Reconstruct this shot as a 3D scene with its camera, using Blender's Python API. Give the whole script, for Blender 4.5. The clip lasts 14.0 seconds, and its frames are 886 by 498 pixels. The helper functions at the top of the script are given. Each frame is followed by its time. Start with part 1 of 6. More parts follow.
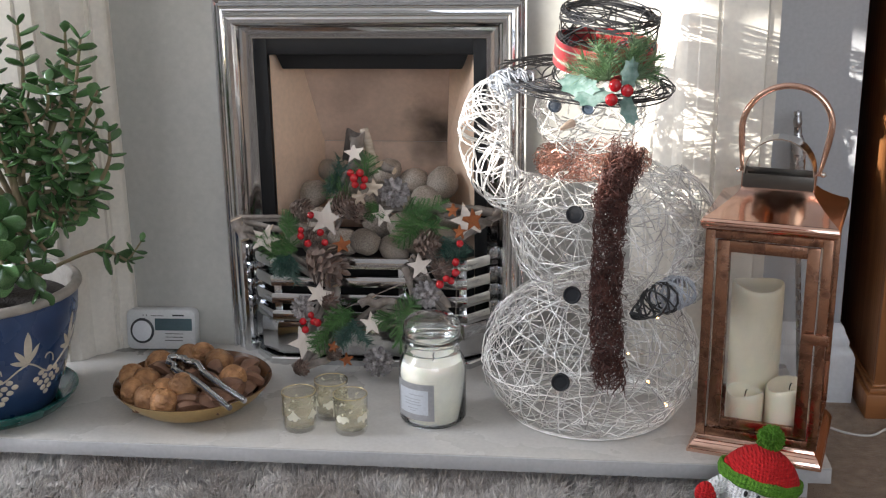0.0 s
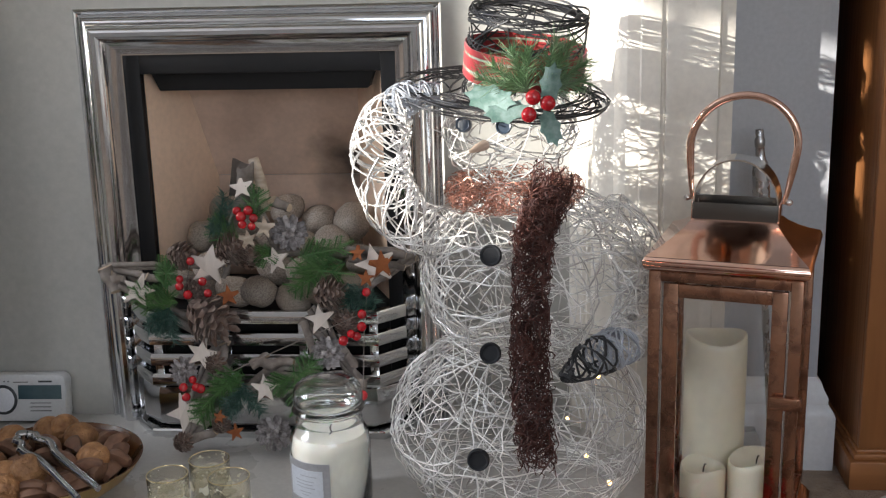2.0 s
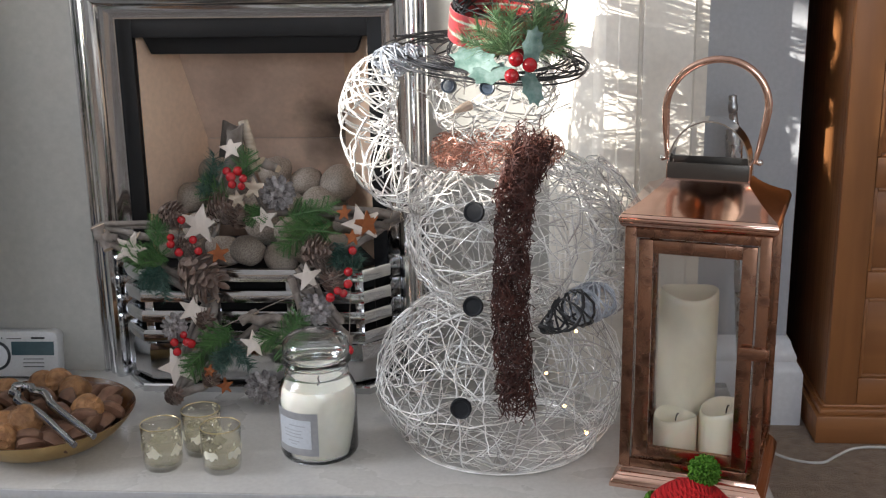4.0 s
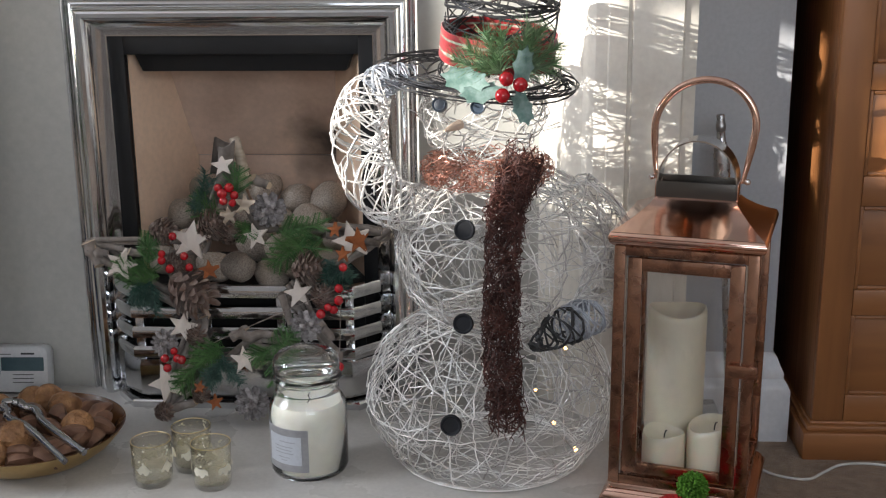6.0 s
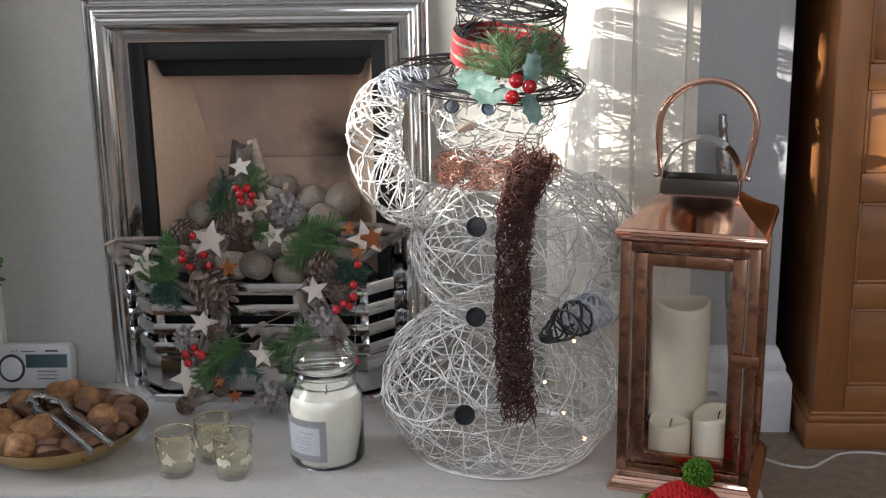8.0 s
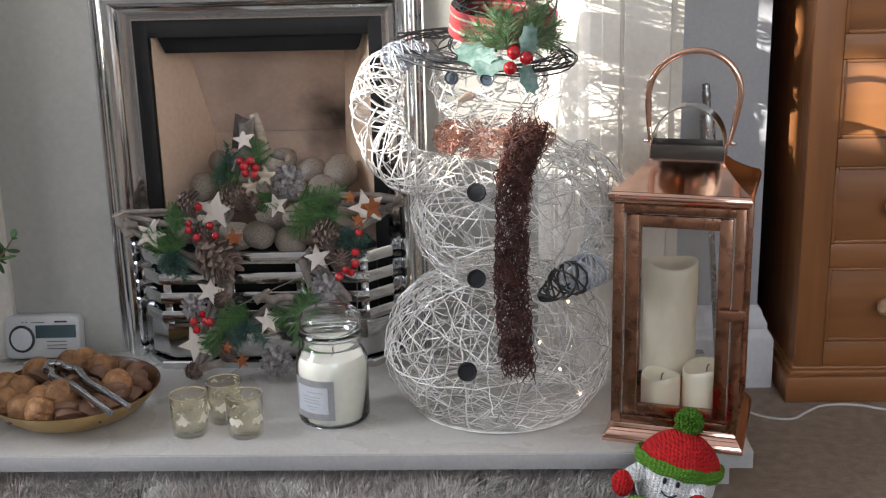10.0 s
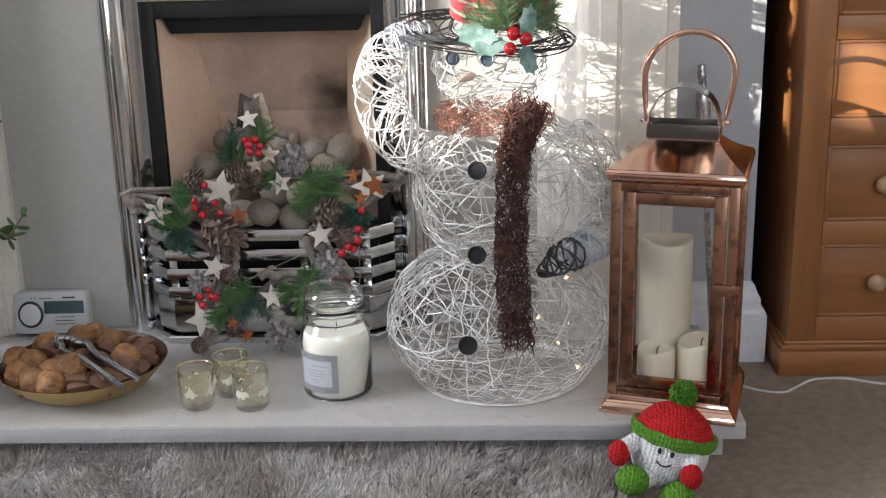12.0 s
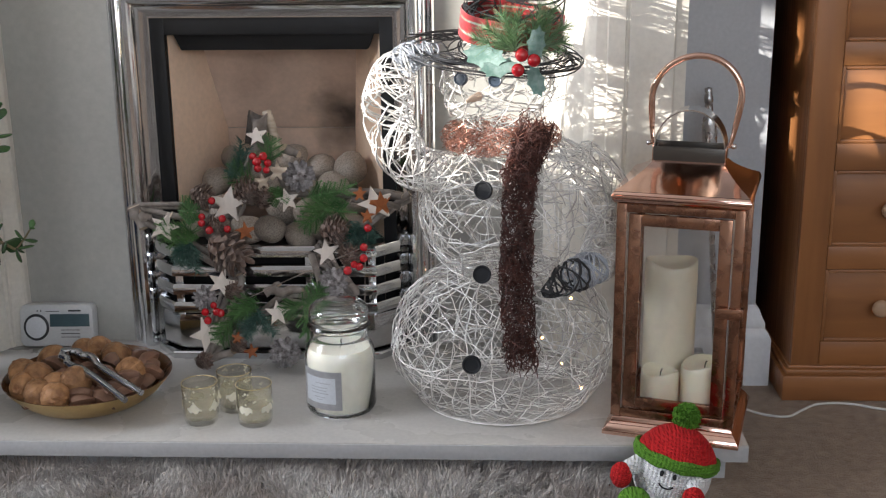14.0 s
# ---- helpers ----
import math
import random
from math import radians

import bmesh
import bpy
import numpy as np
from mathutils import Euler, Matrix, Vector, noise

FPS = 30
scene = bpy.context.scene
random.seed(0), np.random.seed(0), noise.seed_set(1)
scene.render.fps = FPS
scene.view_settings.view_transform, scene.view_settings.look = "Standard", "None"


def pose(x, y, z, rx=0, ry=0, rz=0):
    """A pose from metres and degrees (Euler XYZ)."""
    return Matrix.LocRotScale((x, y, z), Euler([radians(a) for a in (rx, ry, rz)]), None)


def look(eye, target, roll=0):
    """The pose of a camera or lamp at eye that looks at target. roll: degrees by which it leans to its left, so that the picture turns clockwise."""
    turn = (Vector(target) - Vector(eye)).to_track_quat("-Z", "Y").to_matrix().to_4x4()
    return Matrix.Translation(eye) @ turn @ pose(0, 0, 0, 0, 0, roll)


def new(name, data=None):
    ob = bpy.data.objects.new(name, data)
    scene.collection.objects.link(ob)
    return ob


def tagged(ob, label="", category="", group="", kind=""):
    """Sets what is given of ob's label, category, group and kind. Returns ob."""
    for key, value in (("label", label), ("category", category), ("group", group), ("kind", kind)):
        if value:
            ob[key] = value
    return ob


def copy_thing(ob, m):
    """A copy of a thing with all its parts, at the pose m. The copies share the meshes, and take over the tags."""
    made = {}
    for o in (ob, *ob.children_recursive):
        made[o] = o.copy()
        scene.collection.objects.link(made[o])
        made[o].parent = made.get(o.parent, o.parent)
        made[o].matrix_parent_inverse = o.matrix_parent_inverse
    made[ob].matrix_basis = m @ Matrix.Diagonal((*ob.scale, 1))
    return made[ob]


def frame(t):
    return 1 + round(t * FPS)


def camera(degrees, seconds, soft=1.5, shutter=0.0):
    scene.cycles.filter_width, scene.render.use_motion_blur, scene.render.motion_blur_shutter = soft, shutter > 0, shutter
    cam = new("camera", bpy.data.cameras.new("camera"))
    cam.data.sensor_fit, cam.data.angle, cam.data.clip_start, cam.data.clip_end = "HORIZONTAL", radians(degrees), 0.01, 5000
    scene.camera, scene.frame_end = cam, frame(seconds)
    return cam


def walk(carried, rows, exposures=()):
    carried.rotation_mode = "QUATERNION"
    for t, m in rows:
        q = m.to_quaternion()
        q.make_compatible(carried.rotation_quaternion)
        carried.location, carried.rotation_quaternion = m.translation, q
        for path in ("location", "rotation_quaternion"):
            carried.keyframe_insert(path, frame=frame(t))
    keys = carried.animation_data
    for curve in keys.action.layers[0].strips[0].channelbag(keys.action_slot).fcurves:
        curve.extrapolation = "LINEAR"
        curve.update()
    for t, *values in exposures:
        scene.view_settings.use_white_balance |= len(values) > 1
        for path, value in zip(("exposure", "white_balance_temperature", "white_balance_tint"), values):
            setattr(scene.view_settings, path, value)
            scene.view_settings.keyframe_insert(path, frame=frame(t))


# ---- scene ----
cam = camera(41.7, 14.0, 1.2)
PATH = [
    (0, (0.362, -2.048, 0.899), (0.15, -0.146, 0.317), -0.8),
    (0.5, (0.369, -2.043, 0.893), (0.164, -0.139, 0.316), -0.4),
    (1, (0.376, -2.01, 0.896), (0.185, -0.097, 0.348), -0.8),
    (1.5, (0.405, -1.848, 0.861), (0.224, 0.074, 0.339), -1.3),
    (2, (0.445, -1.741, 0.815), (0.262, 0.184, 0.304), -1.5),
    (2.5, (0.452, -1.773, 0.801), (0.269, 0.146, 0.268), -1.6),
    (3, (0.449, -1.791, 0.798), (0.275, 0.124, 0.248), -1.4),
    (5.5, (0.437, -1.812, 0.81), (0.316, 0.113, 0.279), -0.7),
    (6, (0.438, -1.813, 0.81), (0.314, 0.113, 0.286), -0.6),
    (6.5, (0.439, -1.817, 0.812), (0.317, 0.112, 0.3), -0.4),
    (7, (0.436, -1.82, 0.814), (0.316, 0.111, 0.306), -0.4),
    (7.5, (0.435, -1.837, 0.814), (0.316, 0.094, 0.308), -0.4),
    (8, (0.43, -1.872, 0.816), (0.299, 0.055, 0.298), -1.0),
    (8.5, (0.424, -1.899, 0.815), (0.294, 0.026, 0.29), -1.0),
    (9, (0.413, -1.919, 0.815), (0.294, 0.006, 0.284), -1.2),
    (9.2, (0.407, -1.925, 0.811), (0.304, 0.0, 0.279), -1.3),
    (11.5, (0.385, -1.998, 0.824), (0.312, -0.087, 0.239), -1.5),
    (12, (0.387, -1.996, 0.823), (0.31, -0.085, 0.239), -1.4),
    (12.5, (0.386, -1.998, 0.824), (0.307, -0.086, 0.244), -1.2),
    (13, (0.386, -2.001, 0.825), (0.306, -0.087, 0.252), -1.1),
    (13.5, (0.386, -2.001, 0.824), (0.302, -0.084, 0.26), -0.9),
    (14, (0.387, -2.002, 0.824), (0.301, -0.081, 0.272), -0.6),
]
EXPOSURES = [(0, 1.08), (1, 1.06), (1.5, 0.91), (2, 0.81), (2.5, 0.91), (3, 0.99), (5.5, 0.79), (6.5, 0.68), (7.5, 0.66), (8, 0.79), (8.5, 0.88), (9, 0.91), (11.5, 1.11), (13, 1.08), (14, 0.94)]
walk(cam, [(t, look(eye, target, roll)) for t, eye, target, roll in PATH], EXPOSURES)

# ---- world, sun, lights ----
SUN_TURN, SUN_RISE = 52.0, 11.0
world = bpy.data.worlds.new("world")
scene.world = world
world.use_nodes = True
wn = world.node_tree.nodes
sky = wn.new("ShaderNodeTexSky")
sky.sky_type = "NISHITA"
sky.sun_disc = False
sky.sun_elevation = radians(SUN_RISE)
sky.sun_rotation = radians(180 + SUN_TURN)
wn["Background"].inputs[1].default_value = 0.12
world.node_tree.links.new(sky.outputs[0], wn["Background"].inputs[0])
sun_way = Vector((math.sin(radians(SUN_TURN)) * math.cos(radians(SUN_RISE)), math.cos(radians(SUN_TURN)) * math.cos(radians(SUN_RISE)), -math.sin(radians(SUN_RISE))))
sun = new("sun", bpy.data.lights.new("sun", "SUN"))
sun.data.energy, sun.data.angle, sun.data.color = 5.0, radians(0.45), (1.0, 0.95, 0.88)
sun.matrix_world = look((-4, -6, 3), Vector((-4, -6, 3)) + sun_way)


def fill_lamp(name, place, target, wide, high, watts, colour):
    """An area lamp added for fill, set before an opening in an unseen wall."""
    lamp = new(name, bpy.data.lights.new(name, "AREA"))
    lamp.data.shape, lamp.data.size, lamp.data.size_y, lamp.data.energy, lamp.data.color = "RECTANGLE", wide, high, watts, colour
    lamp.matrix_world = look(place, target)
    return lamp


# Added fill from behind the camera and from the left, tuned for brightness.
fill_lamp("fill_back", (1.2, -3.5, 1.45), (1.2, 0, 1.2), 1.7, 1.1, 13, (0.84, 0.89, 1.0))
fill_lamp("fill_side", (-2.55, -0.9, 1.55), (0, -0.9, 1.0), 1.15, 1.1, 40, (0.86, 0.895, 0.985))

# ---- helpers for meshes ----
class Shape:
    """Gathers corners and faces of one mesh."""

    def __init__(self):
        self.v, self.f, self.m = [], [], []

    def add(self, verts, faces, mat=0, at=None):
        n = len(self.v)
        if at is not None:
            verts = [at @ Vector(p) for p in verts]
        self.v += [tuple(p) for p in verts]
        self.f += [tuple(i + n for i in f) for f in faces]
        self.m += [mat] * len(faces)
        return self

    def box(self, lo, hi, mat=0, at=None):
        (a, b, c), (d, e, g) = lo, hi
        v = [(a, b, c), (d, b, c), (d, e, c), (a, e, c), (a, b, g), (d, b, g), (d, e, g), (a, e, g)]
        return self.add(v, [(3, 2, 1, 0), (4, 5, 6, 7), (0, 1, 5, 4), (1, 2, 6, 5), (2, 3, 7, 6), (3, 0, 4, 7)], mat, at)

    def lathe(self, prof, seg=32, mat=0, at=None, a0=0.0, a1=360.0, wob=None):
        """Turns (radius, height) rows about z."""
        full = a1 - a0 >= 360
        n = seg if full else seg + 1
        v, f = [], []
        for r, z in prof:
            for i in range(n):
                a = radians(a0 + (a1 - a0) * i / seg)
                k = 1 + (wob(a, z) if wob else 0)
                v.append((r * k * math.cos(a), r * k * math.sin(a), z))
        for j in range(len(prof) - 1):
            for i in range(seg):
                i2 = (i + 1) % n
                f.append((j * n + i, j * n + i2, (j + 1) * n + i2, (j + 1) * n + i))
        return self.add(v, f, mat, at)

    def tube(self, pts, r, sides=6, mat=0, closed=False, cap=True, at=None, flat=1.0):
        pts = [Vector(p) for p in pts]
        n = len(pts)
        rad = r if isinstance(r, (list, tuple)) else [r] * n
        v, f = [], []
        t0 = (pts[1] - pts[0]).normalized()
        u = t0.orthogonal().normalized()
        for i, p in enumerate(pts):
            if closed:
                t = pts[(i + 1) % n] - pts[i - 1]
            else:
                t = pts[min(i + 1, n - 1)] - pts[max(i - 1, 0)]
            if t.length < 1e-9:
                t = t0
            t.normalize()
            u = u - t * u.dot(t)
            u = u.normalized() if u.length > 1e-6 else t.orthogonal().normalized()
            w = t.cross(u)
            for k in range(sides):
                a = 2 * math.pi * k / sides
                v.append(p + (u * math.cos(a) + w * math.sin(a) * flat) * rad[i])
        for i in range(n if closed else n - 1):
            j = (i + 1) % n
            for k in range(sides):
                k2 = (k + 1) % sides
                f.append((i * sides + k, i * sides + k2, j * sides + k2, j * sides + k))
        if cap and not closed:
            f.append(tuple(range(sides - 1, -1, -1)))
            f.append(tuple((n - 1) * sides + k for k in range(sides)))
        return self.add(v, f, mat, at)

    def ball(self, c, rad, seg=16, rings=10, mat=0, at=None, wob=None):
        rx, ry, rz = rad if isinstance(rad, (list, tuple)) else (rad,) * 3
        v, f = [(0, 0, 1)], []
        for j in range(1, rings):
            b = math.pi * j / rings
            for i in range(seg):
                a = 2 * math.pi * i / seg
                v.append((math.sin(b) * math.cos(a), math.sin(b) * math.sin(a), math.cos(b)))
        v.append((0, 0, -1))
        for i in range(seg):
            f.append((0, 1 + i, 1 + (i + 1) % seg))
            f.append((len(v) - 1, len(v) - 1 - seg + (i + 1) % seg, len(v) - 1 - seg + i))
        for j in range(rings - 2):
            for i in range(seg):
                a, b = 1 + j * seg + i, 1 + j * seg + (i + 1) % seg
                f.append((a, a + seg, b + seg, b))
        out = []
        for p in v:
            k = 1 + (wob(Vector(p)) if wob else 0)
            out.append((c[0] + p[0] * rx * k, c[1] + p[1] * ry * k, c[2] + p[2] * rz * k))
        return self.add(out, f, mat, at)

    def extrude(self, outline, z0, z1, mat=0, at=None):
        """A flat outline (x, y), anticlockwise, raised from z0 to z1."""
        n = len(outline)
        v = [(x, y, z0) for x, y in outline] + [(x, y, z1) for x, y in outline]
        f = [tuple(range(n - 1, -1, -1)), tuple(range(n, 2 * n))] + [(i, (i + 1) % n, n + (i + 1) % n, n + i) for i in range(n)]
        return self.add(v, f, mat, at)

    def mesh(self, name, mats, smooth=35, bevel=0.0):
        me = bpy.data.meshes.new(name)
        me.from_pydata(self.v, [], self.f)
        for m in mats if isinstance(mats, (list, tuple)) else [mats]:
            me.materials.append(m)
        me.polygons.foreach_set("material_index", self.m)
        if bevel:
            bm = bmesh.new()
            bm.from_mesh(me)
            bmesh.ops.recalc_face_normals(bm, faces=bm.faces)
            sharp = [e for e in bm.edges if len(e.link_faces) == 2 and e.calc_face_angle(0) > 0.6]
            bmesh.ops.bevel(bm, geom=sharp, offset=bevel, segments=2, affect="EDGES", profile=0.5, clamp_overlap=True)
            bm.to_mesh(me)
            bm.free()
        if smooth:
            me.shade_smooth()
            me.set_sharp_from_angle(angle=radians(smooth))
        me.update()
        return me


def thing(name, label, category, at=None, group="", kind=""):
    """An Empty at the base of a thing."""
    ob = new(name)
    ob.empty_display_size = 0.05
    if at is not None:
        ob.matrix_world = at
    return tagged(ob, label, category, group, kind)


def part(name, shape, mats, parent, label="", smooth=35, bevel=0.0, at=None):
    """One mesh object under a thing or a part."""
    me = shape if isinstance(shape, bpy.types.Mesh) else shape.mesh(name, mats, smooth, bevel)
    ob = new(name, me)
    ob.parent = parent
    if at is not None:
        ob.matrix_basis = at
    return tagged(ob, label)


def solid(name, shape, mats, label, category, at=None, group="", kind="", smooth=35, bevel=0.0):
    """A thing of one mesh."""
    me = shape if isinstance(shape, bpy.types.Mesh) else shape.mesh(name, mats, smooth, bevel)
    ob = new(name, me)
    if at is not None:
        ob.matrix_world = at
    return tagged(ob, label, category, group, kind)


def bez(a, b, c, n=10):
    a, b, c = Vector(a), Vector(b), Vector(c)
    return [a * (1 - t) ** 2 + b * 2 * t * (1 - t) + c * t * t for t in [i / n for i in range(n + 1)]]


def along(way, up=(0, 0, 1)):
    """A turn that takes z to the given way."""
    return Vector(way).to_track_quat("Z", "Y").to_matrix().to_4x4()


def spline(pts, n=8):
    """A smooth line through points."""
    pts = [Vector(p) for p in pts]
    out = []
    for i in range(len(pts) - 1):
        p0, p1, p2, p3 = pts[max(i - 1, 0)], pts[i], pts[i + 1], pts[min(i + 2, len(pts) - 1)]
        for k in range(n):
            t = k / n
            out.append(0.5 * (2 * p1 + (p2 - p0) * t + (2 * p0 - 5 * p1 + 4 * p2 - p3) * t * t + (3 * p1 - p0 - 3 * p2 + p3) * t ** 3))
    return out + [pts[-1]]


# ---- materials ----
def surface(name, colour, rough=0.5, metal=0.0, second=None, scale=20.0, amount=0.5, fine=200.0, bump=0.1, depth=0.002, stretch=(1, 1, 1), island=0.0, random=0.0,
            rough_vary=0.1, sheen=0.0, coat=0.0, trans=0.0, ior=1.45, sub=0.0, sharp=(0.35, 0.65)):
    """A surface with patches at one scale, grain at another, fine relief and uneven gloss."""
    m = bpy.data.materials.new(name)
    m.use_nodes = True
    n, l = m.node_tree.nodes, m.node_tree.links
    b = n["Principled BSDF"]
    co = n.new("ShaderNodeTexCoord")
    mp = n.new("ShaderNodeMapping")
    mp.inputs["Scale"].default_value = stretch
    l.new(co.outputs["Object"], mp.inputs[0])
    big, small = n.new("ShaderNodeTexNoise"), n.new("ShaderNodeTexNoise")
    for t, s, d in ((big, scale, 5), (small, fine, 3)):
        t.inputs["Scale"].default_value, t.inputs["Detail"].default_value = s, d
        l.new(mp.outputs[0], t.inputs["Vector"])
    ramp = n.new("ShaderNodeMapRange")
    ramp.inputs[1].default_value, ramp.inputs[2].default_value = sharp
    l.new(big.outputs[0], ramp.inputs[0])
    sec = second or tuple(c * 0.75 for c in colour)
    mix = n.new("ShaderNodeMix")
    mix.data_type = "RGBA"
    mix.inputs["A"].default_value, mix.inputs["B"].default_value = (*colour, 1), (*sec, 1)
    mul = n.new("ShaderNodeMath")
    mul.operation = "MULTIPLY"
    mul.inputs[1].default_value = amount
    l.new(ramp.outputs[0], mul.inputs[0])
    l.new(mul.outputs[0], mix.inputs["Factor"])
    hsv = n.new("ShaderNodeHueSaturation")
    l.new(mix.outputs["Result"], hsv.inputs["Color"])
    val = n.new("ShaderNodeMapRange")
    val.inputs[3].default_value, val.inputs[4].default_value = 0.88, 1.12
    l.new(small.outputs[0], val.inputs[0])
    last = val.outputs[0]
    for source, size in (("Object", random), ("Island", island)):
        if not size:
            continue
        if source == "Object":
            r = n.new("ShaderNodeObjectInfo").outputs["Random"]
        else:
            r = n.new("ShaderNodeNewGeometry").outputs["Random Per Island"]
        k = n.new("ShaderNodeMapRange")
        k.inputs[3].default_value, k.inputs[4].default_value = 1 - size, 1 + size
        l.new(r, k.inputs[0])
        q = n.new("ShaderNodeMath")
        q.operation = "MULTIPLY"
        l.new(last, q.inputs[0])
        l.new(k.outputs[0], q.inputs[1])
        last = q.outputs[0]
    l.new(last, hsv.inputs["Value"])
    l.new(hsv.outputs[0], b.inputs["Base Color"])
    rr = n.new("ShaderNodeMapRange")
    rr.inputs[3].default_value, rr.inputs[4].default_value = max(rough - rough_vary, 0.02), min(rough + rough_vary, 1)
    l.new(big.outputs[0], rr.inputs[0])
    l.new(rr.outputs[0], b.inputs["Roughness"])
    b.inputs["Metallic"].default_value = metal
    b.inputs["IOR"].default_value = ior
    b.inputs["Sheen Weight"].default_value = sheen
    b.inputs["Coat Weight"].default_value = coat
    b.inputs["Transmission Weight"].default_value = trans
    if sub:
        b.inputs["Subsurface Weight"].default_value = sub
        b.inputs["Subsurface Radius"].default_value = (0.012, 0.008, 0.005)
        b.inputs["Subsurface Scale"].default_value = 1.0
    if bump:
        bp = n.new("ShaderNodeBump")
        bp.inputs["Strength"].default_value, bp.inputs["Distance"].default_value = bump, depth
        l.new(small.outputs[0], bp.inputs["Height"])
        l.new(bp.outputs[0], b.inputs["Normal"])
    return m


def glow(name, colour, power):
    m = surface(name, colour, 0.4, bump=0)
    b = m.node_tree.nodes["Principled BSDF"]
    b.inputs["Emission Color"].default_value = (*colour, 1)
    b.inputs["Emission Strength"].default_value = power
    return m


def glass(name, colour=(1, 1, 1), gloss=1.0):
    """Thin clear glass: tinted, with a mirror gloss that grows at a slant."""
    m = bpy.data.materials.new(name)
    m.use_nodes = True
    n, l = m.node_tree.nodes, m.node_tree.links
    n.remove(n["Principled BSDF"])
    clear, shine, mix, fr = n.new("ShaderNodeBsdfTransparent"), n.new("ShaderNodeBsdfGlossy"), n.new("ShaderNodeMixShader"), n.new("ShaderNodeLayerWeight")
    clear.inputs[0].default_value = (*colour, 1)
    shine.inputs["Roughness"].default_value = 0.02
    fr.inputs[0].default_value = 0.5
    power, ease = n.new("ShaderNodeMath"), n.new("ShaderNodeMath")
    power.operation, ease.operation = "POWER", "MULTIPLY_ADD"
    power.inputs[1].default_value, ease.inputs[1].default_value, ease.inputs[2].default_value = 3.5, 0.75 * gloss, 0.045 * gloss
    l.new(fr.outputs["Facing"], power.inputs[0])
    l.new(power.outputs[0], ease.inputs[0])
    l.new(ease.outputs[0], mix.inputs[0])
    l.new(clear.outputs[0], mix.inputs[1])
    l.new(shine.outputs[0], mix.inputs[2])
    l.new(mix.outputs[0], n["Material Output"].inputs[0])
    return m


M_PANEL = surface("painted_panel", (0.42, 0.415, 0.385), 0.5, second=(0.38, 0.375, 0.35), scale=3, amount=0.6, fine=90, bump=0.03)
M_WALL = surface("painted_wall", (0.43, 0.44, 0.46), 0.6, second=(0.39, 0.40, 0.43), scale=2, amount=0.5, fine=150, bump=0.06)
M_ROOM = surface("room_paint", (0.47, 0.46, 0.44), 0.7, scale=2, amount=0.3, fine=150, bump=0.05)
M_CEIL = surface("ceiling_paint", (0.8, 0.79, 0.77), 0.8, scale=2, amount=0.2, fine=150, bump=0.05)
M_MARBLE = surface("cream_surround", (0.70, 0.66, 0.59), 0.3, second=(0.60, 0.55, 0.47), scale=14, amount=0.5, fine=120, bump=0.02, sharp=(0.5, 0.75))
M_HEARTH = surface("hearth_stone", (0.54, 0.525, 0.495), 0.28, second=(0.465, 0.45, 0.43), scale=9, amount=0.5, fine=160, bump=0.02)
# Hearth stone greyed: the front face's shade is put into the colour.
M_EDGESHADE = surface("hearth_edge_shade", (0.47, 0.47, 0.475), 0.7, second=(0.40, 0.40, 0.405), scale=9, amount=0.6, fine=160, bump=0.15)
M_PLINTH = surface("plinth_paint", (0.55, 0.56, 0.56), 0.55, scale=8, amount=0.4, fine=140, bump=0.05)
M_SKIRT = surface("white_gloss_paint", (0.66, 0.67, 0.69), 0.35, scale=6, amount=0.3, fine=120, bump=0.03)
M_CARPET = surface("carpet_pile", (0.40, 0.285, 0.195), 0.95, second=(0.26, 0.175, 0.115), scale=55, amount=0.85, fine=330, bump=1.0, depth=0.010, sheen=0.3)
M_CHROME = surface("polished_chrome", (0.70, 0.71, 0.725), 0.10, 1.0, scale=14, amount=0.15, fine=60, bump=0.006, depth=0.001, rough_vary=0.04)
M_BLACK = surface("black_enamel", (0.008, 0.008, 0.009), 0.55, scale=30, amount=0.4, fine=300, bump=0.06)
M_BRICK = surface("firebox_ceramic", (0.84, 0.63, 0.47), 0.75, second=(0.74, 0.53, 0.38), scale=6, amount=0.7, fine=110, bump=0.06)
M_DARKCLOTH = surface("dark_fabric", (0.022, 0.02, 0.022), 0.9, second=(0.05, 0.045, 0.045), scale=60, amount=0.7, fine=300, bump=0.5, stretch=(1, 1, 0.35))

# ---- structure ----
HEARTH = 0.073
CX = 0.007


def structure(name, shape, mat, label, category, smooth=35, bevel=0.0):
    return solid(name, shape, mat, label, category, kind="structure", smooth=smooth, bevel=bevel)


structure("floor", Shape().box((-2.7, -3.7, -0.1), (2.5, 0.6, 0.0)), M_CARPET, "beige short-pile carpet floor of the room", "floor", smooth=0)
structure("ceiling", Shape().box((-2.7, -3.7, 2.4), (2.5, 0.6, 2.5)), M_CEIL, "plain white ceiling of the room", "ceiling", smooth=0)

# chimney breast with the opening of the fire
OX0, OX1, OZ = CX - 0.215, CX + 0.215, 0.70
structure("wall_chimney_breast", Shape().box((-0.9, 0, 0), (OX0, 0.4, 2.4)).box((OX1, 0, 0), (0.858, 0.4, 2.4)).box((OX0, 0, OZ), (OX1, 0.4, 2.4)).box((OX0, 0, 0), (OX1, 0.4, HEARTH)).box((OX0, 0.3, HEARTH), (OX1, 0.4, OZ)),
          M_WALL, "pale blue-grey painted chimney breast wall with fire opening", "wall", smooth=0)
